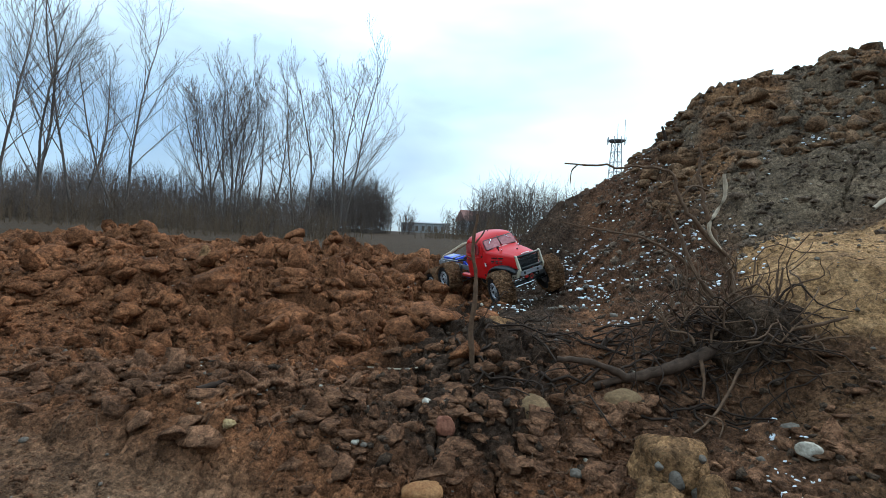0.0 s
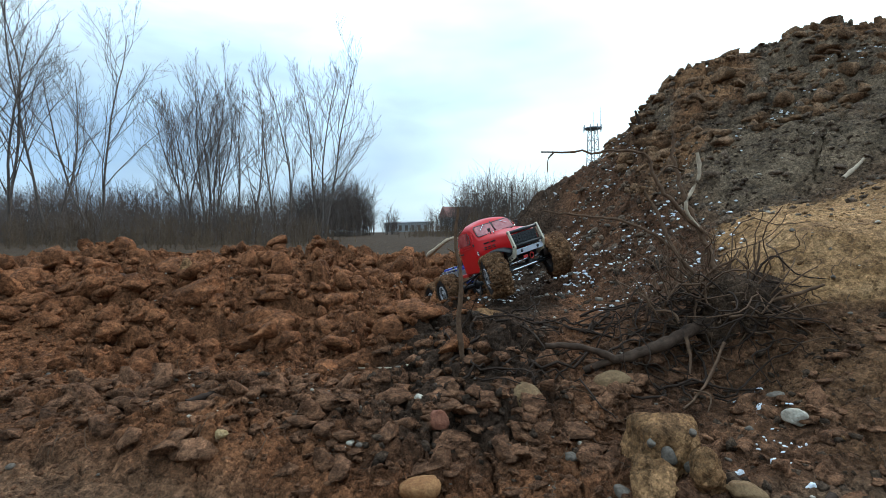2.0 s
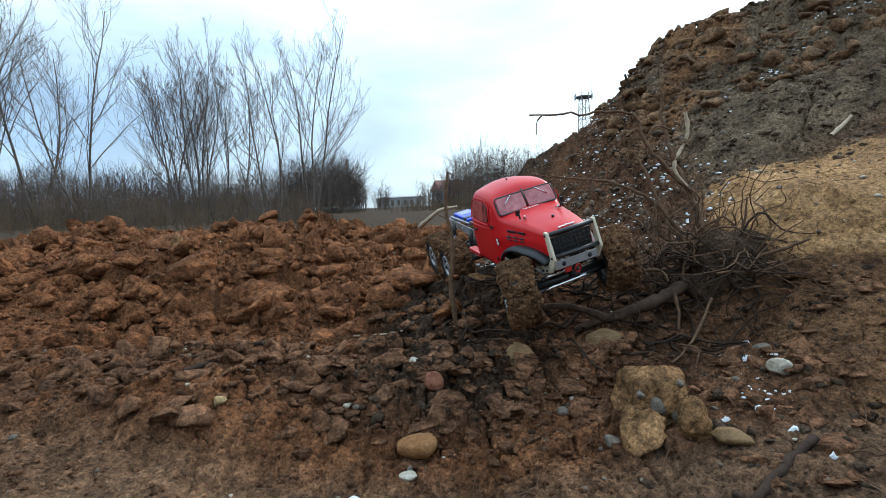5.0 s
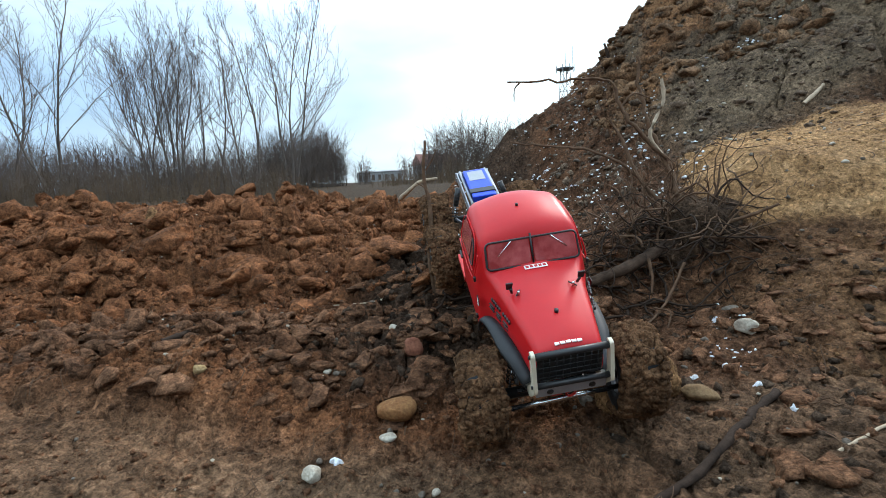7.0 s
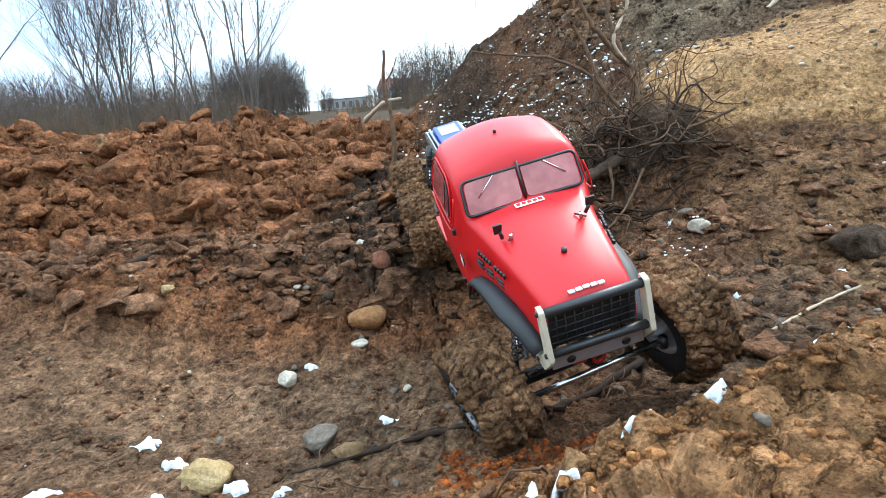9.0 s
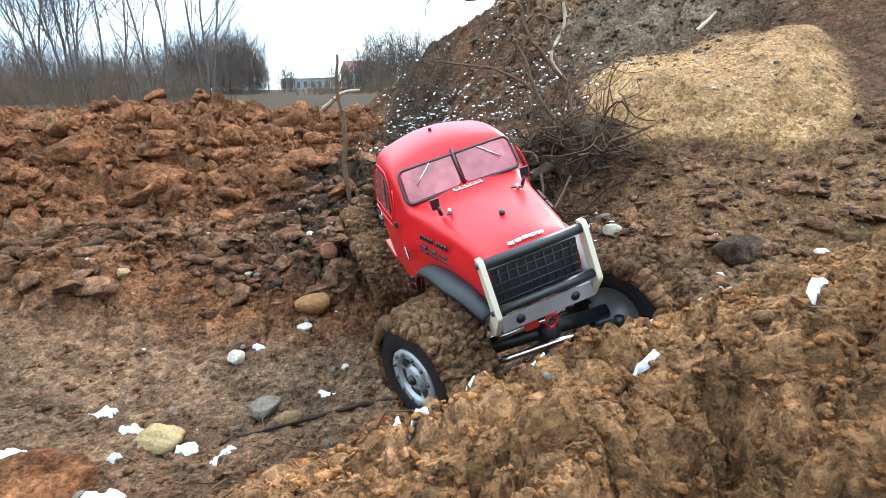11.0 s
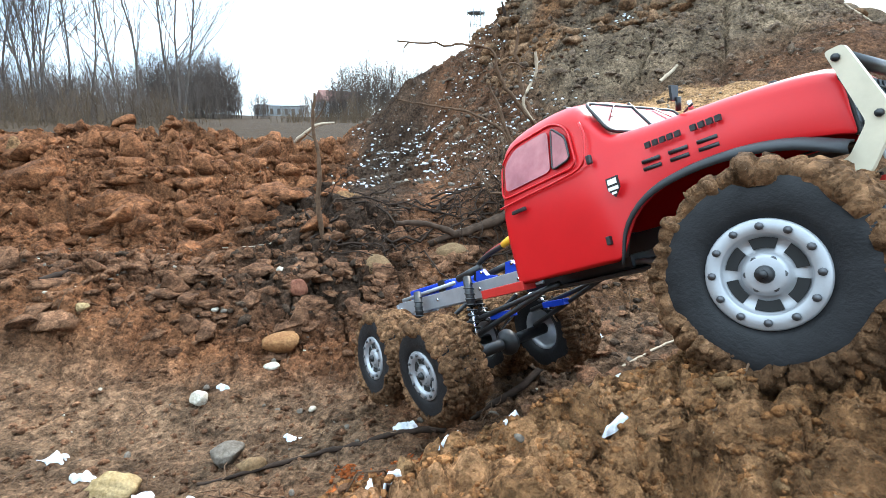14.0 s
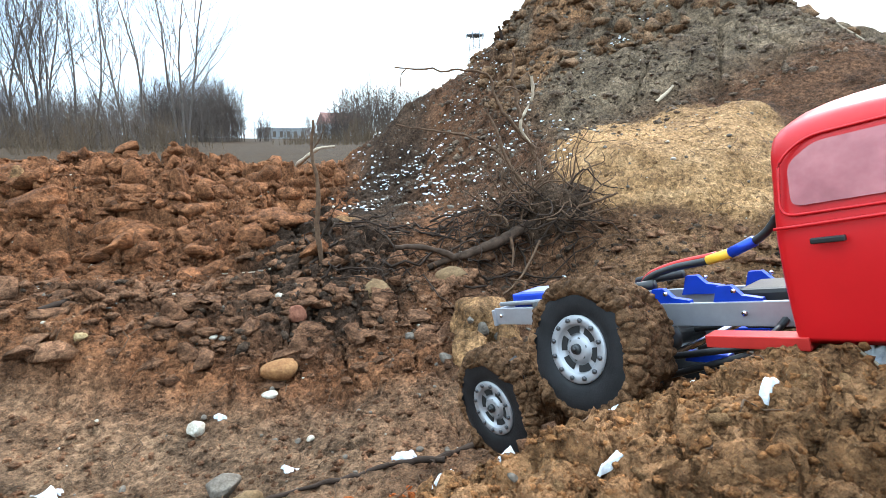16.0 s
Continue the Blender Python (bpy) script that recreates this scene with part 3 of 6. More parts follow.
def tubes_batch(p, r, sides=3):
    """Many tapered tubes of equally many points at once: p is tubes x points x 3, r is tubes x points."""
    t = np.gradient(p, axis=1)
    t /= np.linalg.norm(t, axis=2, keepdims=True) + 1e-9
    ref = np.where(np.abs(t[..., 2:3]) > 0.9, np.array([1.0, 0, 0]), np.array([0, 0, 1.0]))
    u = np.cross(t, ref)
    u /= np.linalg.norm(u, axis=2, keepdims=True) + 1e-9
    w = np.cross(t, u)
    a = np.linspace(0, 2 * np.pi, sides, endpoint=False)
    ring = p[:, :, None] + r[:, :, None, None] * (np.cos(a)[:, None] * u[:, :, None] + np.sin(a)[:, None] * w[:, :, None])
    m, n = p.shape[:2]
    i, k, j = np.meshgrid(np.arange(m), np.arange(n - 1), np.arange(sides), indexing="ij")
    base, jn = i * n * sides, (j + 1) % sides
    f = np.stack([base + k * sides + j, base + k * sides + jn, base + (k + 1) * sides + jn, base + (k + 1) * sides + j], -1)
    return ring.reshape(-1, 3), f.reshape(-1, 4)


def joined(chunks):
    verts, faces, base = [], [], 0
    for v, f in chunks:
        verts.append(v)
        faces.append(f + base)
        base += len(v)
    return np.concatenate(verts), np.concatenate(faces)


def curve_points(a, b, n, sag=0.0, wobble=0.1, rng=None):
    a, b = np.asarray(a, float), np.asarray(b, float)
    t = np.linspace(0, 1, n)[:, None]
    p = a + (b - a) * t
    length = np.linalg.norm(b - a)
    p[:, 2] += sag * length * np.sin(np.pi * t[:, 0])
    if rng is not None:
        for k in (1, 2, 3):
            ph = rng.uniform(0, 6.28, 3)
            p += wobble * length / k * 0.5 * np.sin(np.pi * k * t + ph) * np.sin(np.pi * t)
            p[1:] += wobble * length * 0.02 * rng.normal(size=p[1:].shape)
    return p


def smooth_path(points, n):
    """A rounded path through a few points."""
    p = np.asarray(points, float)
    s = np.linspace(0, len(p) - 1, n)
    i = np.clip(s.astype(int), 0, len(p) - 2)
    u = (s - i)[:, None]
    m = np.gradient(p, axis=0)
    return (2 * u**3 - 3 * u**2 + 1) * p[i] + (u**3 - 2 * u**2 + u) * m[i] + (-2 * u**3 + 3 * u**2) * p[i + 1] + (u**3 - u**2) * m[i + 1]


# ---------- trees and bushes far off ----------
def branch_out(start, heading, length, radius, depth, rng, out, thin, wide, up=0.22):
    n = {3: 12, 2: 6, 1: 4, 0: 3}[depth]
    pts, d = [np.array(start)], np.array(heading, float)
    for _ in range(n):
        d = d + rng.normal(size=3) * (0.06 if depth == 3 else 0.12) + np.array([0, 0, up * 2.4 / n])
        d /= np.linalg.norm(d)
        pts.append(pts[-1] + d * length / n)
    end = radius * (0.22 if depth == 3 else 0.3)
    radii = np.maximum(np.linspace(radius, end, n + 1), thin)
    out[depth].append(tube_arrays(pts, radii, 5 if radius > 0.05 else 3))
    if depth == 0:
        return
    count = {3: 13, 2: 8, 1: 4}[depth]
    for k in range(count):
        f = 0.2 + 0.78 * (k + rng.random()) / count
        i = min(int(f * n), n - 1)
        at = pts[i] + (pts[i + 1] - pts[i]) * (f * n - i)
        side = rng.normal(size=3)
        side -= d * (side @ d)
        side /= np.linalg.norm(side)
        spread = rng.uniform(*wide)
        h = d * (1 - spread * 0.5) + side * spread
        branch_out(at, h / np.linalg.norm(h), length * (rng.uniform(0.38, 0.58) * (1.2 - 0.8 * f) if depth == 3 else rng.uniform(0.3, 0.5) * (1.15 - 0.5 * f)), radius * rng.uniform(0.34, 0.5) * (1.1 - 0.6 * f), depth - 1, rng, out, thin, wide, up)


def make_tree(tall, stems, seed, lean=0.1, wide=(0.32, 0.62)):
    rng = np.random.default_rng(seed)
    out = {k: [] for k in range(5)}
    for s in range(stems):
        h = np.array([rng.normal() * lean, rng.normal() * lean, 1.0])
        branch_out((rng.normal() * 0.25 * (stems > 1), rng.normal() * 0.25 * (stems > 1), -0.3), h / np.linalg.norm(h), tall * rng.uniform(0.72, 1.0), 0.0062 * tall, 3, rng, out, 0.0048, wide)
    tree = tagged(new("bare_tree"), "tall leafless grey tree at the edge of a field", "tree", "trees behind the heap")
    v, f = joined(out[3])
    array_object("trunk", v, f, TREE, tree)
    v, f = joined(out[2] + out[1] + out[0])
    array_object("crown", v, f, TREE, tree)
    return tree


def far_ground(x, y):
    return height(x, y) - 0.05


def plant_trees():
    kinds = [make_tree(10.5, 2, 11, 0.09), make_tree(10.0, 3, 12, 0.10), make_tree(12.5, 2, 13, 0.17, (0.4, 0.7)), make_tree(9.0, 4, 14, 0.14)]
    spots = [(-11.9, 28, 0, 0, 1.0), (-10.2, 28.5, 1, 40, 1.02), (-16.3, 28, 1, 120, 0.97), (-18.6, 29, 3, 200, 1.05), (-14.9, 29, 0, 250, 0.95),
             (-29.5, 28, 2, 10, 1.2), (-27.6, 29, 2, 130, 1.15), (-24.6, 30, 2, 260, 1.0), (-34.5, 30, 2, 300, 1.2), (-17.4, 30, 1, 310, 0.9)]
    used = set()
    for x, y, k, turn, size in spots:
        size = size * 1.12
        m = pose(x, y, far_ground(x, y), 0, 0, turn) @ Matrix.Scale(size, 4)
        if k in used:
            copy_thing(kinds[k], m).scale = (size,) * 3
        else:
            kinds[k].matrix_basis = m
            used.add(k)


plant_trees()


def far_wood(name, label, strips, seed, mat=None):
    """Thickets of thin bare stems, each with side shoots."""
    rng = np.random.default_rng(seed)
    chunks = []
    for x0, x1, y0, y1, tall, count in strips:
        x, y = rng.uniform(x0, x1, count), rng.uniform(y0, y1, count)
        dist = np.hypot(x, y)
        z = 0.05 + 0.027 * np.clip(dist - 8, 0, 180) - 0.1
        patch = 0.75 + 0.5 * fractal(x, y, 9.0, 3, seed)
        h = tall * rng.uniform(0.45, 1.0, count) * patch
        foot = np.stack([x, y, z], 1)
        top = foot + np.stack([rng.normal(size=count) * 0.1 * h, rng.normal(size=count) * 0.05 * h, h], 1)
        f = np.linspace(0, 1, 4)[None, :, None]
        p = foot[:, None] + (top - foot)[:, None] * f + rng.normal(size=(count, 4, 3)) * 0.02 * h[:, None, None]
        wide = 0.00032 * dist
        chunks.append(tubes_batch(p, wide[:, None] * np.linspace(1.4, 0.4, 4)[None]))
        for _ in range(12):
            g = rng.uniform(0.15, 0.9, count)[:, None]
            at = foot + (top - foot) * g
            tip = at + np.stack([rng.normal(size=count) * 0.16, rng.normal(size=count) * 0.1, rng.uniform(0.12, 0.36, count)], 1) * h[:, None]
            q = np.stack([at, (at + tip) / 2 + rng.normal(size=(count, 3)) * 0.025 * h[:, None], tip], 1)
            chunks.append(tubes_batch(q, wide[:, None] * np.array([0.7, 0.55, 0.3])[None]))
    v, f = joined(chunks)
    return tagged(array_object(name, v, f, mat or BUSH), label, "bushes", kind="stuff")


far_wood("far_thicket", "bare brown thicket along the far edge of the field",
         [(-80, -14.5, 50, 62, 8.6, 1500), (-22, -14.0, 50, 58, 7.4, 420), (-46, -14, 33, 38, 3.6, 420), (-13.4, -12.4, 58, 64, 5.5, 26)], 5)
far_wood("far_bushes", "bare grey bushes behind the earth hill", [(-6.5, 14, 66, 76, 10.0, 560), (-2.5, 2, 68, 74, 11.5, 40), (9.0, 11.5, 80, 84, 14.5, 16), (-9.5, -6.5, 68, 74, 6.5, 50)], 6)
far_wood("near_shrubs", "low dry shrubs in front of the trees", [(-26, -9, 20, 27, 2.2, 240), (-44, -24, 20, 28, 3.0, 220), (-40, -9.5, 24, 30, 3.0, 520), (-24, -9, 27, 30, 4.5, 160)], 8)
far_wood("dry_grass", "tall dry brown grass and brush at the field's edge", [(-30, -6, 14, 19, 0.75, 500), (-40, -7, 19, 26, 1.7, 800), (-7, 0, 34, 48, 1.2, 160), (-3, 9, 40, 60, 2.6, 220)], 10, DRY_GRASS)
far_wood("hill_scrub", "thin bare saplings beyond the earth hill", [(60, 95, 60, 80, 22.0, 90)], 9)


def make_tower(x, y):
    t = tagged(new("lattice_tower"), "grey steel lattice mast with a top platform", "tower")
    top, half, narrow = 30.0, 2.2, 1.0
    base = 0.05 + 0.027 * (math.hypot(x, y) - 8) - 0.2

    def rod(a, b, r, name="brace"):
        v, f = tube_arrays([a, b], [r, r], 4)
        array_object(name, v, f, STEEL_GREY, t)

    def corner(k, z):
        w = half + (narrow - half) * z / top
        return np.array([(-w, w, w, -w)[k], (-w, -w, w, w)[k], z])

    for k in range(4):
        rod(corner(k, 0), corner(k, top), 0.14, "leg")
    for i in range(10):
        z0, z1 = top * i / 10, top * (i + 1) / 10
        for k in range(4):
            rod(corner(k, z0), corner((k + 1) % 4, z1), 0.07)
            rod(corner(k, z1), corner((k + 1) % 4, z1), 0.07)
    bm = bmesh.new()
    bmesh.ops.create_cone(bm, cap_ends=True, segments=12, radius1=2.3, radius2=2.6, depth=0.4, matrix=pose(0, 0, top + 0.3))
    part("platform", bm, STEEL_GREY, t)
    for k in range(8):
        a = k * math.pi / 4
        rod((2.7 * math.cos(a), 2.7 * math.sin(a), top - 0.6), (2.7 * math.cos(a), 2.7 * math.sin(a), top + 1.3), 0.13, "antenna")
    rod((0.2, 0, top), (0.2, 0, top + 5.5), 0.07, "mast")
    rod((2.6, 0, top), (2.6, 0, top + 7), 0.07, "mast")
    t.matrix_basis = pose(x, y, base, 0, 0, 20)


make_tower(29.0, 160.0)


def gable_house(name, x, y, wide, deep, tall, roof, label, doors, turn):
    h = tagged(new(name), label, "building")
    base = 0.05 + 0.027 * (math.hypot(x, y) - 8) - 0.2
    bm = bmesh.new()
    bmesh.ops.create_cube(bm, size=1, matrix=Matrix.Translation((0, 0, tall / 2)) @ Matrix.Diagonal((wide, deep, tall, 1)))
    part("wall", bm, WALL_PAINT, h, smooth=False)
    bm = bmesh.new()
    e = 0.4
    pts = [(-wide / 2 - e, -deep / 2 - e, tall), (wide / 2 + e, -deep / 2 - e, tall), (wide / 2 + e, deep / 2 + e, tall), (-wide / 2 - e, deep / 2 + e, tall), (-wide / 2 - e, 0, tall + roof), (wide / 2 + e, 0, tall + roof)]
    vs = [bm.verts.new(p) for p in pts]
    for q in ((0, 1, 5, 4), (2, 3, 4, 5), (1, 2, 5), (3, 0, 4), (3, 2, 1, 0)):
        bm.faces.new([vs[i] for i in q])
    part("roof", bm, ROOF_RED if roof > 1 else STEEL_GREY, h, smooth=False)
    for k in range(doors):
        dx = -wide / 2 + wide * (k + 0.5) / doors
        bm = bmesh.new()
        bmesh.ops.create_cube(bm, size=1, matrix=Matrix.Translation((dx, -deep / 2 - 0.03, tall * 0.45)) @ Matrix.Diagonal((wide / doors * 0.45, 0.1, tall * 0.55, 1)))
        part("window", bm, BUSH, h, smooth=False)
    h.matrix_basis = pose(x, y, base, 0, 0, turn)


gable_house("low_garage", -29.5, 170, 15, 7, 3.2, 0.5, "long low grey garage row with dark openings", 7, -4)
gable_house("far_house", -11.5, 165, 12, 9, 4.5, 3.5, "pale house with a dull red gabled roof", 3, 25)


# ---------- stones, clods, snow ----------
stone("boulder", (0.077, 1.2), (0.034, 0.03, 0.032), STONE_TAN, "round tan stone bedded in the dark bank", 1, sink=0.2, z=0.062, angular=0.15, rough=0.1)
stone("boulder", (0.252, 1.255), (0.042, 0.026, 0.022), STONE_TAN, "flat tan stone under the torn-out roots", 2, sink=0.15, turn=8, z=0.088, angular=0.2, rough=0.1)
stone("pebble", (-0.086, 1.12), (0.026, 0.02, 0.02), STONE_RED, "reddish stone at the foot of the bank", 3, sink=0.25)
stone("pebble", (-0.1, 0.985), (0.034, 0.024, 0.02), STONE_ORANGE, "orange-brown stone lying on the earth", 4, sink=0.12, turn=25, rough=0.12, angular=0.3)
stone("pebble", (-0.205, 0.852), (0.016, 0.013, 0.012), STONE_WHITE, "small white angular stone", 5, sink=0.1, angular=0.8)
stone("pebble", (-0.112, 0.936), (0.015, 0.01, 0.007), STONE_WHITE, "flat pale stone flake on earth", 6, sink=0.2)
stone("pebble", (-0.127, 0.712), (0.028, 0.018, 0.015), STONE_GREY, "smooth grey stone with snow on it", 7, sink=0.15, turn=10)
stone("pebble", (-0.238, 0.655), (0.033, 0.022, 0.018), STONE_YELLOW, "yellowish crumbly stone on earth", 8, sink=0.2, rough=0.3)
stone("pebble", (-0.085, 0.675), (0.02, 0.014, 0.012), STONE_TAN, "small tan stone beside a twig", 9, sink=0.2)
stone("boulder", (0.512, 1.095), (0.02, 0.014, 0.016), STONE_WHITE, "pale angular rock on the slope", 10, sink=0.2, angular=0.9, turn=-30)
stone("boulder", (0.0, 1.49), (0.05, 0.04, 0.042), CLOD_SAND, "yellow-brown lump of hard earth", 11, "clod", z=0.165, sink=0.2, rough=0.3)
stone("pebble", (-0.13, 1.178), (0.011, 0.01, 0.009), STONE_WHITE, "white pebble in the bank", 12, sink=0.15)
stone("pebble", (0.145, 1.07), (0.012, 0.010, 0.009), STONE_GREY, "small grey stone in the bank", 13)
stone("boulder", (0.37, 0.955), (0.028, 0.018, 0.014), STONE_TAN, "flat yellow-grey stone beside the track", 14, sink=0.3, turn=-20)
stone("boulder", (0.70, 0.95), (0.06, 0.04, 0.028), CLOD_GREY, "large grey clayey stone", 15, sink=0.3, turn=15)
stone("boulder", (0.53, 1.19), (0.017, 0.014, 0.012), STONE_GREY, "rough grey stone on the slope", 16)
stone("pebble", (-0.44, 1.0), (0.014, 0.01, 0.01), STONE_YELLOW, "small ochre stone in a crack", 17, sink=0.1)
stone("boulder", (0.205, 0.975), (0.014, 0.012, 0.011), STONE_GREY, "grey stone beside the wheel track", 18, sink=0.2)
earth_block = stone("clod", (0.292, 1.045), (0.052, 0.044, 0.05), CLOD_SAND, "block of crumbling sandy earth with embedded stones", 19, "clod", sink=0.25, rough=0.38, angular=0.4, z=0.028, boxy=True)
for k, (px, py, pz, pr) in enumerate([(-0.012, -0.042, 0.006, 0.014), (0.02, -0.04, -0.012, 0.009), (-0.035, -0.036, 0.022, 0.008), (0.03, -0.03, 0.036, 0.007)]):
    v, f = lump_verts(3, np.random.default_rng(700 + k), 0.15, 0.6)
    array_object("embedded_stone", v * pr + (px, py, pz), f, STONE_GREY, earth_block)
stone("clod", (0.245, 0.985), (0.04, 0.035, 0.035), CLOD_SAND, "broken piece of sandy earth", 20, "clod", sink=0.35, rough=0.5, z=0.02)
stone("clod", (0.325, 0.975), (0.03, 0.03, 0.042), CLOD_SAND, "broken piece of sandy earth", 24, "clod", sink=0.3, rough=0.5, z=0.025)
stone("clod", (-0.33, 0.56), (0.07, 0.045, 0.03), CLOD, "broad lump of brown earth", 21, "clod", sink=0.35, rough=0.35)
stone("clod", (-1.13, 1.99), (0.035, 0.03, 0.06), CLOD_SAND, "upright pale clod on the heap", 22, "clod", sink=0.2)
for k, (x, y, a, b, c) in enumerate([(-0.72, 1.75, 0.10, 0.07, 0.06), (-0.55, 1.95, 0.085, 0.07, 0.055), (-0.98, 1.82, 0.11, 0.08, 0.07), (-0.42, 1.75, 0.07, 0.06, 0.05), (-1.25, 2.15, 0.12, 0.08, 0.06),
                                     (-0.75, 2.25, 0.1, 0.08, 0.07), (-0.38, 2.12, 0.09, 0.07, 0.05), (-1.6, 2.1, 0.12, 0.09, 0.07), (-0.85, 1.6, 0.06, 0.05, 0.04), (-0.5, 2.4, 0.09, 0.06, 0.06), (-1.05, 2.4, 0.12, 0.08, 0.05)]):
    stone("clod", (x, y), (a, b, c), CLOD, "large broken lump of red-brown earth on the heap", 40 + k, "clod", turn=37 * k, sink=0.38, rough=0.4, angular=0.6)


def scatter(name, count, where, sizes, mat, label, category, seed, level=1, sink=0.35, flat=0.75, rough=0.35, angular=0.6, single=None):
    """Many small lumps on the ground, too many to count; the 300 around the point single are pieces of their own."""
    rng = np.random.default_rng(seed)
    kinds = [lump_verts(level, rng, rough, angular) for _ in range(14)]
    x0, x1, y0, y1 = where[:4]
    x, y = rng.uniform(x0, x1, count), rng.uniform(y0, y1, count)
    if len(where) > 4:
        keep = where[4](x, y) > rng.random(count)
        x, y = x[keep], y[keep]
    z = ground(x[None], y[None])[0]
    lo, hi = sizes
    s = lo * (hi / lo) ** (rng.random(len(x)) ** 1.9)
    chunks = []
    alone = set()
    if single is not None:
        alone = set(np.argsort(np.hypot(x - single[0], y - single[1]))[:300].tolist())
        usual = math.sqrt(lo * hi)
        shared = [array_object("clod", v * usual, f, mat, ground_ob, smooth=angular < 0.9) for v, f in kinds]
        taken = [False] * 14
    for i in range(len(x)):
        kind = rng.integers(14)
        v, f = kinds[kind]
        a = rng.uniform(0, 6.28)
        axes = s[i] * np.array([rng.uniform(0.8, 1.3), rng.uniform(0.7, 1.1), flat * rng.uniform(0.7, 1.2)])
        if i in alone:
            piece = shared[kind]
            if taken[kind]:
                piece = new("clod", shared[kind].data)
                piece.parent = ground_ob
            taken[kind] = True
            piece.location, piece.rotation_euler = (x[i], y[i], z[i] + s[i] * flat * (0.5 - sink)), (0, 0, a)
            piece.scale = axes / usual
            continue
        q = v * axes
        q = q @ np.array([[math.cos(a), math.sin(a), 0], [-math.sin(a), math.cos(a), 0], [0, 0, 1]])
        chunks.append((q + (x[i], y[i], z[i] + s[i] * flat * (0.5 - sink)), f))
    v, f = joined(chunks)
    return tagged(array_object(name, v, f, mat, smooth=level > 1 and angular < 0.9), label, category, kind="stuff")


def in_heap(x, y):
    return smoothstep(1.2, 1.6, y) * smoothstep(0.05, -0.25, x)


def in_grey(x, y):
    return zones(x, y)[0] * smoothstep(0.2, 0.02, sand_heap(x, y))


def in_scree(x, y):
    return smoothstep(-0.15, 0.1, x) * smoothstep(1.5, 1.9, y) * smoothstep(1.0, 0.6, x + 0.3 * fractal(x, y, 0.3, 3, 90))


def in_bank(x, y):
    return smoothstep(0.26, 0.1, np.abs(y - 1.18))


def in_sand(x, y):
    return np.clip(zones(x, y)[1] * 1.4, 0, 1) * (1 - zones(x, y)[0])


scatter("heap_clods", 2300, (-2.1, 0.1, 1.25, 2.9, in_heap), (0.014, 0.060), CLOD, "broken angular lumps of red-brown earth", "clods", 101, 2, sink=0.38, flat=0.75, rough=0.7, angular=0.9, single=(-0.4, 1.5))
scatter("heap_crumbs", 7000, (-2.0, 0.1, 1.2, 2.7, in_heap), (0.005, 0.016), CLOD, "small crumbs of red-brown earth", "clods", 112, 1, sink=0.3, flat=0.8, rough=0.5, angular=0.9)
scatter("bank_clods", 1500, (-1.1, 0.35, 0.95, 1.42, in_bank), (0.010, 0.036), CLOD_BANK, "cracked lumps of damp clay in the bank", "clods", 113, 2, sink=0.60, flat=0.6, rough=0.8, angular=1.0, single=(-0.1, 1.05))
scatter("slope_clods", 900, (0.35, 1.25, 0.75, 1.6, lambda x, y: smoothstep(0.12, 0.0, sand_heap(x, y))), (0.008, 0.030), CLOD_BANK, "lumps of brown clay on the slope", "clods", 114, 2, sink=0.58, flat=0.6, rough=0.8, angular=1.0)
scatter("earth_crumbs", 9000, (-1.2, 0.2, 0.35, 1.6, lambda x, y: 1 - 0.85 * in_grey(x, y)), (0.0014, 0.009), CLOD_BANK, "crumbs of brown earth", "clods", 102, 1, 0.38, 0.75, 0.6, 0.9)
scatter("clay_crumbs", 13000, (-0.7, 1.3, 0.6, 2.6, in_grey), (0.002, 0.017), CLOD_GREY, "crumbs of dark grey clay", "clods", 103, 1, 0.55, 0.75, 0.6, 0.9)
scatter("sand_crumbs", 7000, (-0.1, 1.7, 0.2, 2.2, in_sand), (0.0015, 0.009), CLOD_SAND, "crumbs of sandy earth", "clods", 104, 1, 0.5, 0.75, 0.6, 0.9)
scatter("near_crumbs", 11000, (-0.05, 0.8, 0.14, 0.56), (0.0012, 0.0050), CLOD_NEAR, "loose crumbs on the near heap", "clods", 105, 1, 0.3, 0.75, 0.6, 0.9)
scatter("hill_lumps", 3400, (0.4, 2.6, 1.8, 3.1), (0.004, 0.03), CLOD_CLAY, "lumps of clay on the earth hill", "clods", 106, 1, 0.62, 0.7, 0.6, 1.0)
scatter("hill_brown_lumps", 1100, (0.6, 2.6, 2.3, 3.1), (0.010, 0.055), CLOD_BROWN, "lumps of brown earth on the hill top", "clods", 107, 2, 0.45, 0.7, 0.5, 1.0)
scatter("rust_crumbs", 2600, (0.02, 0.34, 0.47, 0.66, lambda x, y: smoothstep(0.07, 0.02, np.abs(y - 0.60 + 0.35 * (x - 0.05)) + 0.05 * fractal(x, y, 0.08, 3, 7))), (0.002, 0.008), RUST, "rust-red crumbly earth at the foot of the near heap", "clods", 108, 1, 0.45, 0.75, 0.6, 0.9)
scatter("gravel", 700, (-1.2, 1.4, 0.3, 2.4), (0.0025, 0.009), STONE_GREY, "scattered small grey pebbles", "gravel", 109, 2, 0.35, rough=0.2)
scatter("white_gravel", 380, (-1.6, 1.4, 0.35, 2.4), (0.002, 0.009), STONE_WHITE, "scattered small white pebbles", "gravel", 110, 2, 0.35, rough=0.25)
scatter("scree_stones", 1200, (-0.2, 1.1, 1.4, 3.0, in_scree), (0.004, 0.016), STONE_GREY, "grey stones and rubble on the slope", "gravel", 111, 1, 0.45, rough=0.4, angular=1.0)


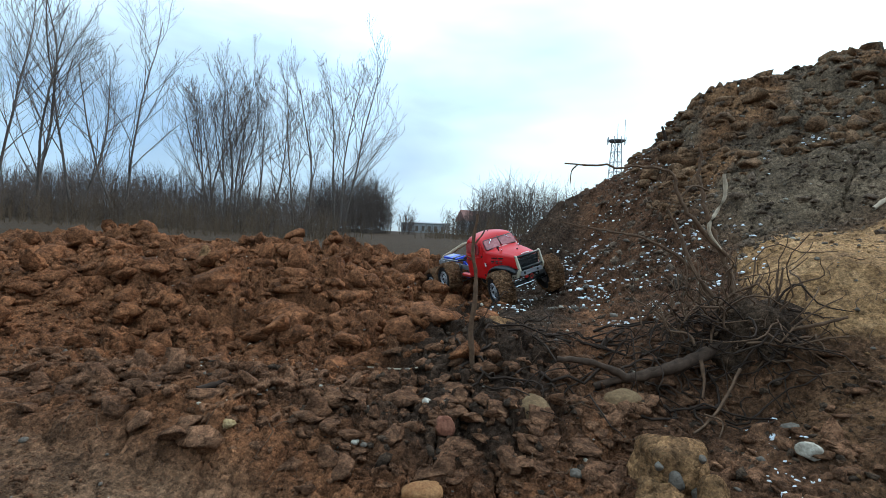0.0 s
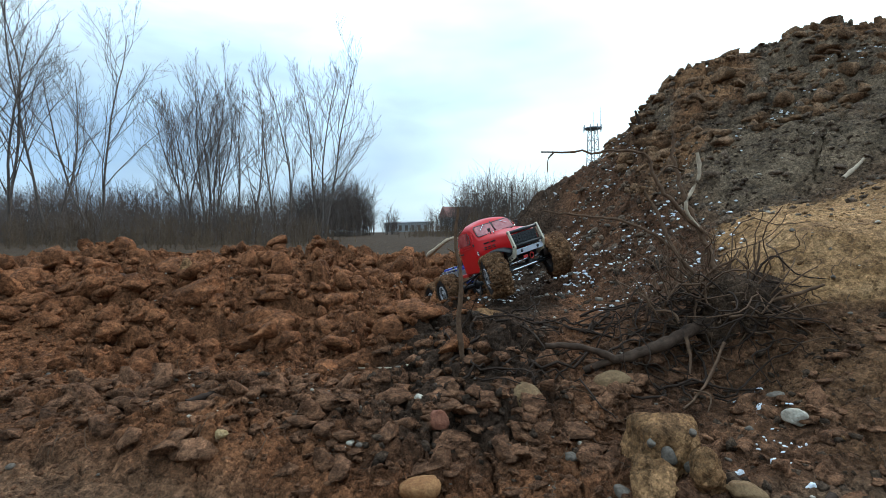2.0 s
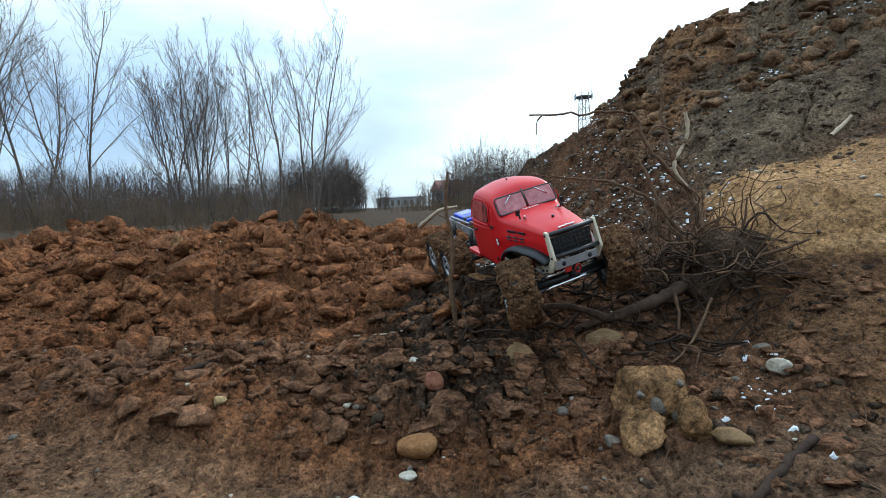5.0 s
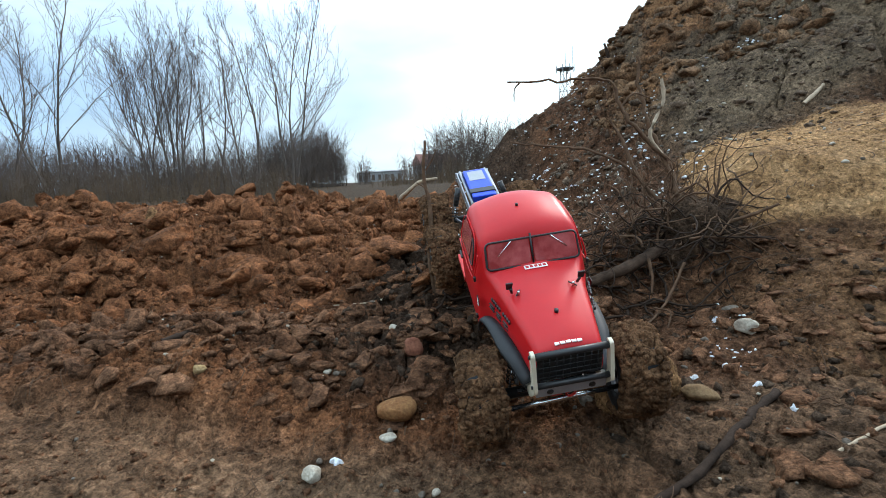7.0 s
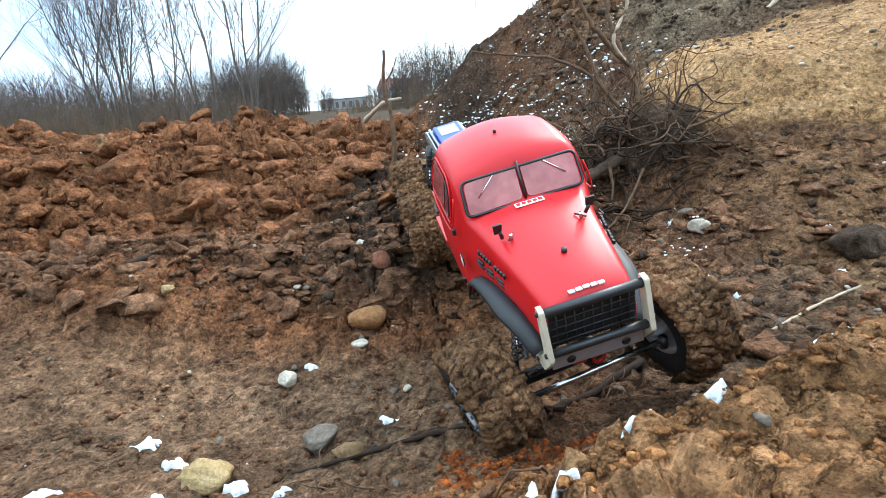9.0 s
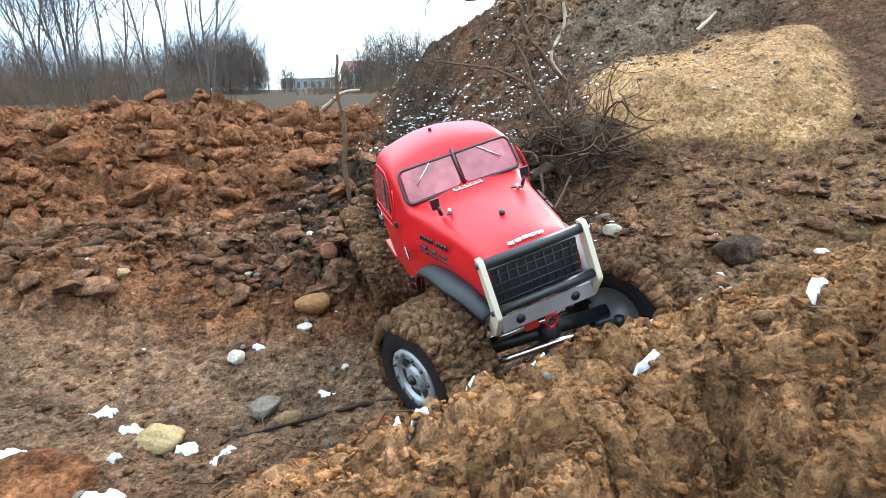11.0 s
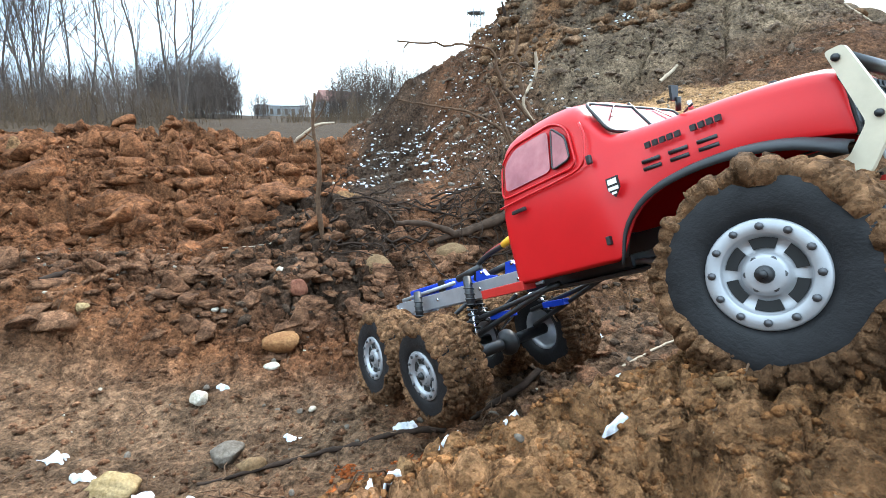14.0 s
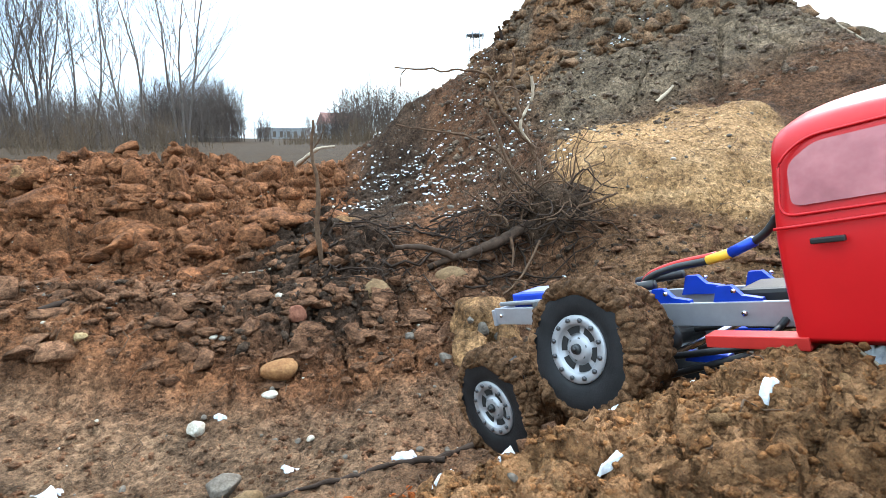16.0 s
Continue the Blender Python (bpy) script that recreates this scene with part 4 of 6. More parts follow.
def snow_patch(x, y, r, seed):
    """A small clot of old snow that follows the ground, one sheet with a ragged rim."""
    rng = np.random.default_rng(seed)
    n, m, r, thick = 40, 12, r * 0.8, 0.85
    a = np.linspace(0, 2 * np.pi, n, endpoint=False)
    off = rng.uniform(0, 9)
    rim = r * (1 + 0.55 * fractal(np.cos(a) * 1.2 + off, np.sin(a) * 1.2 - off, 0.8, 3, seed) * 2)
    d = np.linspace(0, 1, m)
    px = x + np.outer(d, rim * np.cos(a)) * rng.uniform(0.9, 1.6)
    py = y + np.outer(d, rim * np.sin(a)) * 0.75
    lump = 0.7 + 1.1 * fractal(px, py, r * 0.7, 3, seed + 5)
    pz = ground(px, py) + 0.003 + r * 0.42 * thick * np.sqrt(np.clip(1 - d**2, 0, 1))[:, None] * lump * 1.3 - 0.006 * d[:, None] ** 6
    v = np.stack([px - x, py - y, pz], -1).reshape(-1, 3)
    i, j = np.meshgrid(np.arange(m - 1), np.arange(n), indexing="ij")
    k = (j + 1) % n
    f = np.stack([i * n + j, (i + 1) * n + j, (i + 1) * n + k, i * n + k], -1).reshape(-1, 4)
    ob = array_object("snow_patch", v, f, SNOW)
    ob.location = (x, y, 0)
    return tagged(ob, "small patch of old white snow on the earth", "snow", "snow patches")


SNOW_SPOTS = [(-0.34, 0.72, 0.018), (-0.29, 0.68, 0.018), (0.117, 0.735, 0.022), (-0.05, 0.762, 0.014), (-0.178, 0.885, 0.008), (-0.38, 0.61, 0.03), (-0.28, 0.62, 0.012), (-0.228, 0.515, 0.022),
              (-0.066, 0.46, 0.022), (-0.2, 0.635, 0.022), (-0.145, 0.6, 0.012), (-0.125, 0.725, 0.012)]
SNOW_NEAR = [(0.254, 0.43, 0.016), (0.323, 0.337, 0.012), (0.13, 0.365, 0.012), (0.221, 0.33, 0.009), (0.278, 0.456, 0.022), (0.175, 0.387, 0.012), (0.123, 0.41, 0.014), (0.083, 0.337, 0.015), (0.34, 0.43, 0.02), (0.42, 0.36, 0.013), (0.19, 0.43, 0.010), (0.30, 0.40, 0.012)]
SNOW_RIGHT = [(0.47, 0.886, 0.014), (0.46, 0.956, 0.014), (0.44, 1.02, 0.014), (0.49, 1.17, 0.017), (0.53, 1.25, 0.014), (0.47, 1.22, 0.011), (0.63, 0.90, 0.018), (0.68, 1.0, 0.015), (0.38, 1.0, 0.012)]
for k, (x, y, r) in enumerate(SNOW_SPOTS + SNOW_NEAR + SNOW_RIGHT):
    snow_patch(x, y, r * (0.85 if y > 0.5 else 0.6) * (0.55 if x > 0.37 and y > 0.8 else 1.0), 300 + k)


def snow_streaks():
    rng = np.random.default_rng(77)
    x, y = rng.uniform(-0.2, 0.85, 6000), rng.uniform(1.55, 3.0, 6000)
    keep = (in_scree(x, y) > rng.random(6000)) & (fractal(x, y, 0.16, 3, 4) > 0.06)
    x, y = x[keep][:1050], y[keep][:1050]
    u = rng.random(90)
    v = rng.integers(0, 5, 130)
    x = np.r_[x, 1.0 + 0.85 * u + rng.normal(size=90) * 0.03, np.array([0.47, 0.50, 0.36, 0.42, 0.30])[v] + rng.normal(size=130) * 0.022]
    y = np.r_[y, 2.35 + 0.3 * u + rng.normal(size=90) * 0.04, np.array([1.06, 1.17, 1.58, 1.66, 1.62])[v] + rng.normal(size=130) * 0.03]
    z = ground(x[None], y[None])[0]
    chunks = []
    for px, py, pz in zip(x, y, z):
        s = rng.uniform(0.0018, 0.0075) * (0.45 if py < 1.4 else 0.7 if py < 1.7 else 1.0)
        v, f = lump_verts(1, rng, 0.8, 0.5)
        a = rng.normal() * 0.8 + 0.6
        q = v * np.array([s * rng.uniform(0.7, 1.9), s * rng.uniform(0.6, 1.2), s * 0.65])
        q = q @ np.array([[math.cos(a), math.sin(a), 0], [-math.sin(a), math.cos(a), 0], [0, 0, 1]])
        chunks.append((q + (px, py, pz + s * 0.25), f))
    v, f = joined(chunks)
    tagged(array_object("thin_snow", v, f, SNOW), "thin broken snow lying on the rubble slope", "snow", kind="stuff")


snow_streaks()


# ---------- torn-out stump with its roots ----------
def wood(name, points, r0, r1, mat, parent=None, n=14, sides=6, seed=0, wobble=0.02):
    rng = np.random.default_rng(seed)
    p = smooth_path(points, n)
    p[1:-1] += rng.normal(size=p[1:-1].shape) * wobble * 0.15 * np.linalg.norm(p[-1] - p[0])
    v, f = tube_arrays(p, np.linspace(r0, r1, n) * (1 + 0.12 * rng.normal(size=n)), sides)
    return array_object(name, v, f, mat, parent)


def make_stump():
    s = tagged(new("uprooted_stump"), "torn-out tree stump with tangled bare roots and branches", "stump")
    rng = np.random.default_rng(9)
    v, f = lump_verts(4, rng, 0.55, 0.3)
    lump = array_object("root_ball", v * (0.155, 0.085, 0.105) + (0.535, 1.41, 0.185), f, ROOT_EARTH, s)
    wood("root", [(0.20, 1.285, 0.115), (0.29, 1.29, 0.145), (0.36, 1.30, 0.165), (0.44, 1.34, 0.195), (0.50, 1.38, 0.21)], 0.008, 0.015, ROOT, s, 22, 9, 1, 0.035)
    wood("root", [(0.12, 1.27, 0.17), (0.20, 1.28, 0.165), (0.27, 1.285, 0.14), (0.33, 1.29, 0.155), (0.40, 1.32, 0.18)], 0.006, 0.011, ROOT, s, 22, 8, 2, 0.035)
    wood("root", [(0.40, 1.27, 0.19), (0.405, 1.26, 0.15), (0.40, 1.25, 0.12)], 0.004, 0.002, TWIG, s, 10, 5, 3)
    wood("root", [(0.47, 1.26, 0.18), (0.43, 1.23, 0.12), (0.39, 1.2, 0.085), (0.36, 1.17, 0.075)], 0.0035, 0.002, TWIG, s, 14, 5, 4)
    wood("root", [(0.39, 1.21, 0.10), (0.42, 1.2, 0.09), (0.40, 1.17, 0.06)], 0.002, 0.0015, TWIG, s, 10, 5, 5)
    # standing branches
    wood("branch", [(0.54, 1.42, 0.22), (0.525, 1.45, 0.33), (0.50, 1.47, 0.42), (0.47, 1.49, 0.50), (0.455, 1.5, 0.58), (0.452, 1.5, 0.655)], 0.0085, 0.003, TWIG, s, 24, 7, 6, 0.05)
    wood("branch", [(0.512, 1.46, 0.40), (0.44, 1.45, 0.47), (0.40, 1.45, 0.53), (0.38, 1.45, 0.585), (0.32, 1.45, 0.60), (0.25, 1.45, 0.60), (0.133, 1.45, 0.603)], 0.0055, 0.002, TWIG, s, 30, 6, 7, 0.04)
    wood("branch", [(0.165, 1.45, 0.602), (0.15, 1.45, 0.585), (0.148, 1.45, 0.555)], 0.002, 0.001, TWIG, s, 8, 4, 8)
    wood("branch", [(0.505, 1.46, 0.405), (0.466, 1.45, 0.461), (0.497, 1.45, 0.534), (0.493, 1.45, 0.588)], 0.004, 0.0045, PALE, s, 14, 6, 9)
    wood("branch", [(0.47, 1.42, 0.29), (0.42, 1.44, 0.38), (0.311, 1.45, 0.434), (0.22, 1.45, 0.45), (0.135, 1.45, 0.462)], 0.005, 0.002, TWIG, s, 26, 6, 10, 0.04)
    wood("branch", [(0.50, 1.40, 0.27), (0.43, 1.42, 0.36), (0.40, 1.43, 0.44), (0.37, 1.44, 0.50)], 0.006, 0.003, TWIG, s, 16, 6, 11)
    wood("branch", [(0.40, 1.45, 0.53), (0.43, 1.46, 0.56), (0.47, 1.47, 0.55)], 0.003, 0.002, TWIG, s, 10, 5, 12)
    wood("branch", [(0.60, 1.36, 0.25), (0.64, 1.32, 0.27), (0.68, 1.30, 0.29)], 0.005, 0.003, TWIG, s, 12, 6, 13)
    wood("branch", [(0.58, 1.40, 0.28), (0.60, 1.40, 0.33), (0.605, 1.4, 0.38)], 0.004, 0.002, TWIG, s, 10, 5, 14)
    # tangle
    chunks = []
    for k in range(110):
        a = rng.uniform(2.2, 6.2)
        start = np.array([0.52, 1.38, 0.22]) + rng.normal(size=3) * (0.04, 0.03, 0.035)
        reach = rng.uniform(0.08, 0.24)
        end = start + np.array([math.cos(a) * reach, math.sin(a) * reach * 0.55, rng.uniform(-0.18, 0.05)])
        end[2] = max(end[2], height(end[0], end[1]) + 0.003)
        pts = curve_points(start, end, 13, rng.uniform(-0.15, 0.3), 0.34, rng)
        v, f = tube_arrays(pts, np.linspace(rng.uniform(0.0014, 0.0042), 0.0008, 13), 5)
        array_object("fine_root", v, f, BARK if k % 3 else TWIG, s)
    for k in range(70):
        start = np.array([0.5, 1.41, 0.24]) + rng.normal(size=3) * (0.07, 0.035, 0.035)
        end = start + np.array([rng.normal() * 0.075, rng.normal() * 0.06, rng.uniform(0.05, 0.19)])
        pts = curve_points(start, end, 12, 0, 0.28, rng)
        v, f = tube_arrays(pts, np.linspace(rng.uniform(0.0014, 0.0038), 0.0008, 12), 5)
        array_object("thin_branch", v, f, TWIG, s)
    chunks = []
    for k in range(60):
        x, y = rng.uniform(-0.1, 0.48), rng.uniform(1.22, 1.5)
        a, reach = rng.normal() * 0.6, rng.uniform(0.08, 0.24)
        x2, y2 = x + math.cos(a) * reach, y + math.sin(a) * reach * 0.8
        p = curve_points((x, y, 0), (x2, y2, 0), 14, 0, 0.45, rng)
        p[:, 2] = ground(p[None, :, 0], p[None, :, 1])[0] + 0.003 + np.abs(rng.normal()) * 0.035 * np.sin(np.linspace(0, np.pi * rng.choice([0.5, 1.0]), 14))
        chunks.append(tube_arrays(p, np.linspace(rng.uniform(0.0014, 0.0045), 0.0009, 14), 5))
    v, f = joined(chunks)
    tagged(array_object("root_mat", v, f, BARK, s), kind="stuff")


make_stump()


def stick(name, points, r0, r1, mat, label, seed, n=16, lift=0.5):
    """A twig that lies on the ground along a few plan points, or stands where heights are given."""
    pts = [(x, y, height(x, y) + r0 * lift) if len(q) == 2 else q for q in points for x, y in [q[:2]]]
    ob = wood(name, pts, r0, r1, mat, None, n, 6, seed)
    return tagged(ob, label, "stick")


upright = stick("dead_sapling", [(-0.05, 1.32, 0.10), (-0.062, 1.32, 0.2), (-0.055, 1.32, 0.3), (-0.066, 1.32, 0.38), (-0.060, 1.32, 0.465)], 0.0075, 0.0030, TWIG, "thin dead sapling standing in the clay", 50, 20)
wood("twig", [(-0.062, 1.32, 0.40), (-0.045, 1.32, 0.425), (-0.035, 1.325, 0.45)], 0.0022, 0.001, TWIG, upright, 8, 5, 51)
wood("twig", [(-0.06, 1.32, 0.36), (-0.085, 1.32, 0.375)], 0.002, 0.001, TWIG, upright, 5, 5, 52)
wood("root", [(-0.05, 1.32, 0.12), (0.0, 1.29, 0.12), (0.05, 1.27, 0.12)], 0.005, 0.003, BARK, upright, 10, 5, 53)
stick("fallen_branch", [(-0.36, 3.0, 0.32), (-0.30, 2.9, 0.36), (-0.22, 2.85, 0.41), (-0.14, 2.85, 0.42)], 0.013, 0.007, PALE, "pale bent branch lying on the heap", 54)
stick("twig", [(-0.145, 0.655), (-0.08, 0.667), (-0.02, 0.69), (0.04, 0.705), (0.11, 0.712), (0.17, 0.70)], 0.0022, 0.0045, BARK, "long dark twig half sunk in the earth", 55, 26)
stick("branch", [(0.15, 0.70), (0.22, 0.755), (0.30, 0.80), (0.40, 0.88), (0.474, 0.935)], 0.0045, 0.0075, BARK, "dark crooked branch lying on the slope", 56, 24)
stick("twig", [(0.47, 0.80), (0.55, 0.83), (0.63, 0.86)], 0.0025, 0.0018, PALE, "thin pale twig on clay", 57)
stick("twig", [(-0.54, 1.062), (-0.507, 1.1)], 0.007, 0.006, BARK, "short thick piece of stick", 58, 8)
stick("twig", [(-0.47, 1.04), (-0.44, 1.075)], 0.002, 0.0015, PALE, "short dry straw on earth", 59, 8)
stick("twig", [(-0.32, 1.42), (-0.26, 1.39), (-0.2, 1.36), (-0.16, 1.34)], 0.002, 0.003, PALE, "pale thin twig on the clay", 60)
stick("twig", [(0.40, 0.36), (0.42, 0.345), (0.44, 0.34)], 0.0012, 0.0008, PALE, "dry straw on the near heap", 61, 8)
stick("log", [(1.12, 1.95), (1.17, 1.97), (1.2, 1.98)], 0.007, 0.005, PALE, "short pale stick stuck in the clay slope", 62, 8, lift=1.5)
stick("branch", [(1.9, 2.05), (2.0, 2.0), (2.08, 1.95)], 0.005, 0.003, PALE, "pale branch on the far side of the hill", 63, 8, lift=1.0)
stick("post", [(0.76, 2.9, 0.93), (0.745, 2.9, 1.0), (0.73, 2.9, 1.045)], 0.012, 0.005, BARK, "dark splinter of wood on the crest", 64, 6)
stick("post", [(1.14, 3.0, 1.2), (1.142, 3.0, 1.29)], 0.003, 0.002, BARK, "thin stalk on the crest", 65, 5)


def loose_straws():
    rng = np.random.default_rng(33)
    chunks = []
    for _ in range(420):
        x, y = rng.uniform(-1.3, 1.2), rng.uniform(0.3, 2.0)
        a, reach = rng.uniform(0, 6.28), rng.uniform(0.015, 0.07)
        p = curve_points((x, y, 0), (x + math.cos(a) * reach, y + math.sin(a) * reach, 0), 6, 0, 0.25, rng)
        p[:, 2] = ground(p[None, :, 0], p[None, :, 1])[0] + 0.002 + rng.random() * 0.012 * np.linspace(0, 1, 6)
        chunks.append(tube_arrays(p, np.linspace(0.0011, 0.0006, 6), 3))
    v, f = joined(chunks)
    tagged(array_object("loose_straw", v, f, TWIG), "short dry straws and rootlets on the earth", "straw", kind="stuff")


loose_straws()

# ---------- toy truck ----------
RED = plain("red_paint", (0.47, 0.006, 0.009), 0.38, 0, 0.05, 30, 0.015, 0.06, dirt=(0.20, 0.05, 0.03), dirt_amount=0.30)
RED.node_tree.nodes["Principled BSDF"].inputs["Specular IOR Level"].default_value = 0.32
RED_PART = plain("red_anodised", (0.50, 0.03, 0.025), 0.35, 0.3, 0.1, 60, 0.05)
BLACK = plain("black_plastic", (0.010, 0.010, 0.011), 0.45, 0, 0.2, 60, 0.1, dirt=(0.06, 0.042, 0.028), dirt_amount=0.30)
FENDER = plain("grey_black_plastic", (0.012, 0.013, 0.015), 0.6, 0, 0.2, 60, 0.1, dirt=(0.06, 0.045, 0.03), dirt_amount=0.27)
RUBBER = plain("tyre_rubber", (0.011, 0.011, 0.012), 0.55, 0, 0.3, 90, 0.25, dirt=(0.05, 0.036, 0.025), dirt_amount=0.2)
RUBBER.node_tree.nodes["Principled BSDF"].inputs["Specular IOR Level"].default_value = 0.2
IVORY = plain("ivory_plastic", (0.50, 0.44, 0.33), 0.45, 0, 0.08, 60, 0.05, dirt=(0.2, 0.13, 0.08), dirt_amount=0.3)
CHROME = plain("polished_steel", (0.62, 0.62, 0.63), 0.22, 1.0, 0.08, 60, 0.03, dirt=(0.16, 0.11, 0.07), dirt_amount=0.3)
BOLT = plain("dark_bolt", (0.07, 0.07, 0.075), 0.4, 0.6, 0.1, 60, 0.0)
ALUMINIUM = plain("brushed_aluminium", (0.30, 0.305, 0.32), 0.4, 0.45, 0.08, 90, 0.05, dirt=(0.2, 0.15, 0.1), dirt_amount=0.26)
# near-black that stands for the shade inside the rim's openings
SLOT_SHADE = plain("slot_shade_black", (0.008, 0.008, 0.008), 0.9, 0, 0.1, 60, 0)
RAIL = plain("grey_rail", (0.36, 0.37, 0.40), 0.4, 0.6, 0.1, 60, 0.05, dirt=(0.15, 0.1, 0.06), dirt_amount=0.32)
BLUE = plain("blue_anodised", (0.010, 0.055, 0.50), 0.32, 0.35, 0.1, 60, 0.03, dirt=(0.15, 0.1, 0.06), dirt_amount=0.28)
YELLOW = plain("yellow_tape", (0.75, 0.42, 0.02), 0.5, 0, 0.1, 60, 0.05)
WHITE = plain("white_print", (0.72, 0.70, 0.68), 0.5, 0, 0.06, 60, 0.0)
MUD = soil_material("wheel_mud", False, (0.205, 0.112, 0.060))


def painted_haze_pane():
    m, nt, b = material("painted_haze_pane")
    co = nt.nodes.new("ShaderNodeTexCoord").outputs["Object"]
    n = noise_node(nt, 30, 4, 0.6, co)
    # opaque pane: red cab interior and pale sky haze are painted into its colour
    nt.links.new(ramp_node(nt, n.outputs["Fac"], [(0.35, (0.22, 0.022, 0.027)), (0.65, (0.38, 0.085, 0.09))]).outputs["Color"], b.inputs["Base Color"])
    b.inputs["Roughness"].default_value = 0.12
    b.inputs["Specular IOR Level"].default_value = 0.8
    b.inputs["Coat Weight"].default_value = 0.3
    b.inputs["Coat Roughness"].default_value = 0.08
    return m


PANE = painted_haze_pane()
truck = tagged(new("toy_truck"), "red six-wheeled remote-control truck caked with mud", "toy truck")


def box_bm(x0, x1, y0, y1, z0, z1, bevel=0.001):
    bm = bmesh.new()
    bmesh.ops.create_cube(bm, size=1)
    for v in bm.verts:
        v.co = ((x0 + x1) / 2 + v.co.x * (x1 - x0), (y0 + y1) / 2 + v.co.y * (y1 - y0), (z0 + z1) / 2 + v.co.z * (z1 - z0))
    if bevel:
        bmesh.ops.bevel(bm, geom=list(bm.edges), offset=bevel, segments=2, affect="EDGES", profile=0.6)
    return bm


def block(name, parent, mat, x0, x1, y0, y1, z0, z1, label="", bevel=0.001):
    return part(name, box_bm(x0, x1, y0, y1, z0, z1, bevel), mat, parent, label, smooth=False)


def rod(name, parent, mat, points, r, label="", sides=10, n=None):
    pts = np.array(points, float) if n is None else smooth_path(points, n)
    v, f = tube_arrays(pts, np.full(len(pts), r), sides)
    bm = bmesh.new()
    vs = [bm.verts.new(p) for p in v]
    for q in f:
        bm.faces.new([vs[i] for i in q])
    bm.faces.new(vs[:sides][::-1])
    bm.faces.new(vs[-sides:])
    bmesh.ops.recalc_face_normals(bm, faces=list(bm.faces))
    return part(name, bm, mat, parent, label)


def rounded(points, r, n=4):
    """A polygon's corners rounded off."""
    out = []
    k = len(points)
    for i in range(k):
        p, a, b = (np.array(points[j % k], float) for j in (i, i - 1, i + 1))
        da, db = (a - p) / np.linalg.norm(a - p), (b - p) / np.linalg.norm(b - p)
        p0, p1 = p + da * r, p + db * r
        for t in np.linspace(0, 1, n + 1):
            out.append((1 - t) ** 2 * p0 + 2 * t * (1 - t) * p + t * t * p1)
    return out


def plate_bm(outline, origin, u, v, thick):
    """A flat outline in the plane of u and v, made thick along their normal."""
    o, u, v = (np.array(q, float) for q in (origin, u, v))
    w = np.cross(u, v)
    bm = bmesh.new()
    lo = [bm.verts.new(o + u * p[0] + v * p[1]) for p in outline]
    hi = [bm.verts.new(o + u * p[0] + v * p[1] + w * thick) for p in outline]
    bm.faces.new(lo[::-1])
    bm.faces.new(hi)
    for i in range(len(lo)):
        j = (i + 1) % len(lo)
        bm.faces.new((lo[i], lo[j], hi[j], hi[i]))
    bmesh.ops.recalc_face_normals(bm, faces=list(bm.faces))
    return bm


def plate(name, parent, mat, outline, origin, u, v, thick, label=""):
    return part(name, plate_bm(outline, origin, u, v, thick), mat, parent, label, smooth=False)


def ring_frame(name, parent, mat, outline, origin, u, v, r, label=""):
    o, u, v = (np.array(q, float) for q in (origin, u, v))
    pts = [o + u * p[0] + v * p[1] for p in outline]
    pts = np.array(pts + pts[:2])
    ve, f = tube_arrays(pts, np.full(len(pts), r), 6)
    return array_object(name, ve, f, mat, parent)


# cab and hood: sections from the rear wall to the nose
# x, lower edge, half width there, half width at the belt, half width of the top, top edge, crown, corner radius
SECTIONS = [
    (0.000, 0.003, 0.081, 0.083, 0.066, 0.146, 0.006, 0.024), (0.004, 0.000, 0.086, 0.088, 0.072, 0.153, 0.008, 0.024), (0.014, 0.000, 0.087, 0.0895, 0.0765, 0.159, 0.009, 0.024),
    (0.045, 0.000, 0.087, 0.090, 0.0775, 0.1625, 0.009, 0.024), (0.085, 0.000, 0.087, 0.090, 0.0772, 0.161, 0.009, 0.023), (0.107, 0.000, 0.087, 0.0895, 0.0765, 0.1565, 0.008, 0.021),
    (0.117, 0.000, 0.087, 0.089, 0.0755, 0.1505, 0.005, 0.016), (0.130, 0.000, 0.087, 0.088, 0.0752, 0.129, 0.004, 0.012), (0.1395, 0.000, 0.086, 0.086, 0.075, 0.1135, 0.004, 0.010),
    (0.146, 0.012, 0.084, 0.083, 0.073, 0.1105, 0.005, 0.012), (0.156, 0.034, 0.080, 0.0785, 0.0695, 0.110, 0.006, 0.014), (0.172, 0.048, 0.073, 0.0735, 0.066, 0.1085, 0.007, 0.015),
    (0.200, 0.056, 0.066, 0.067, 0.061, 0.1065, 0.007, 0.015), (0.235, 0.058, 0.0585, 0.060, 0.055, 0.104, 0.006, 0.014), (0.265, 0.055, 0.0525, 0.054, 0.050, 0.1005, 0.006, 0.013),
    (0.288, 0.050, 0.048, 0.049, 0.046, 0.0965, 0.005, 0.012), (0.298, 0.047, 0.046, 0.047, 0.0445, 0.092, 0.004, 0.011), (0.302, 0.045, 0.0445, 0.0455, 0.043, 0.086, 0.003, 0.010),
]


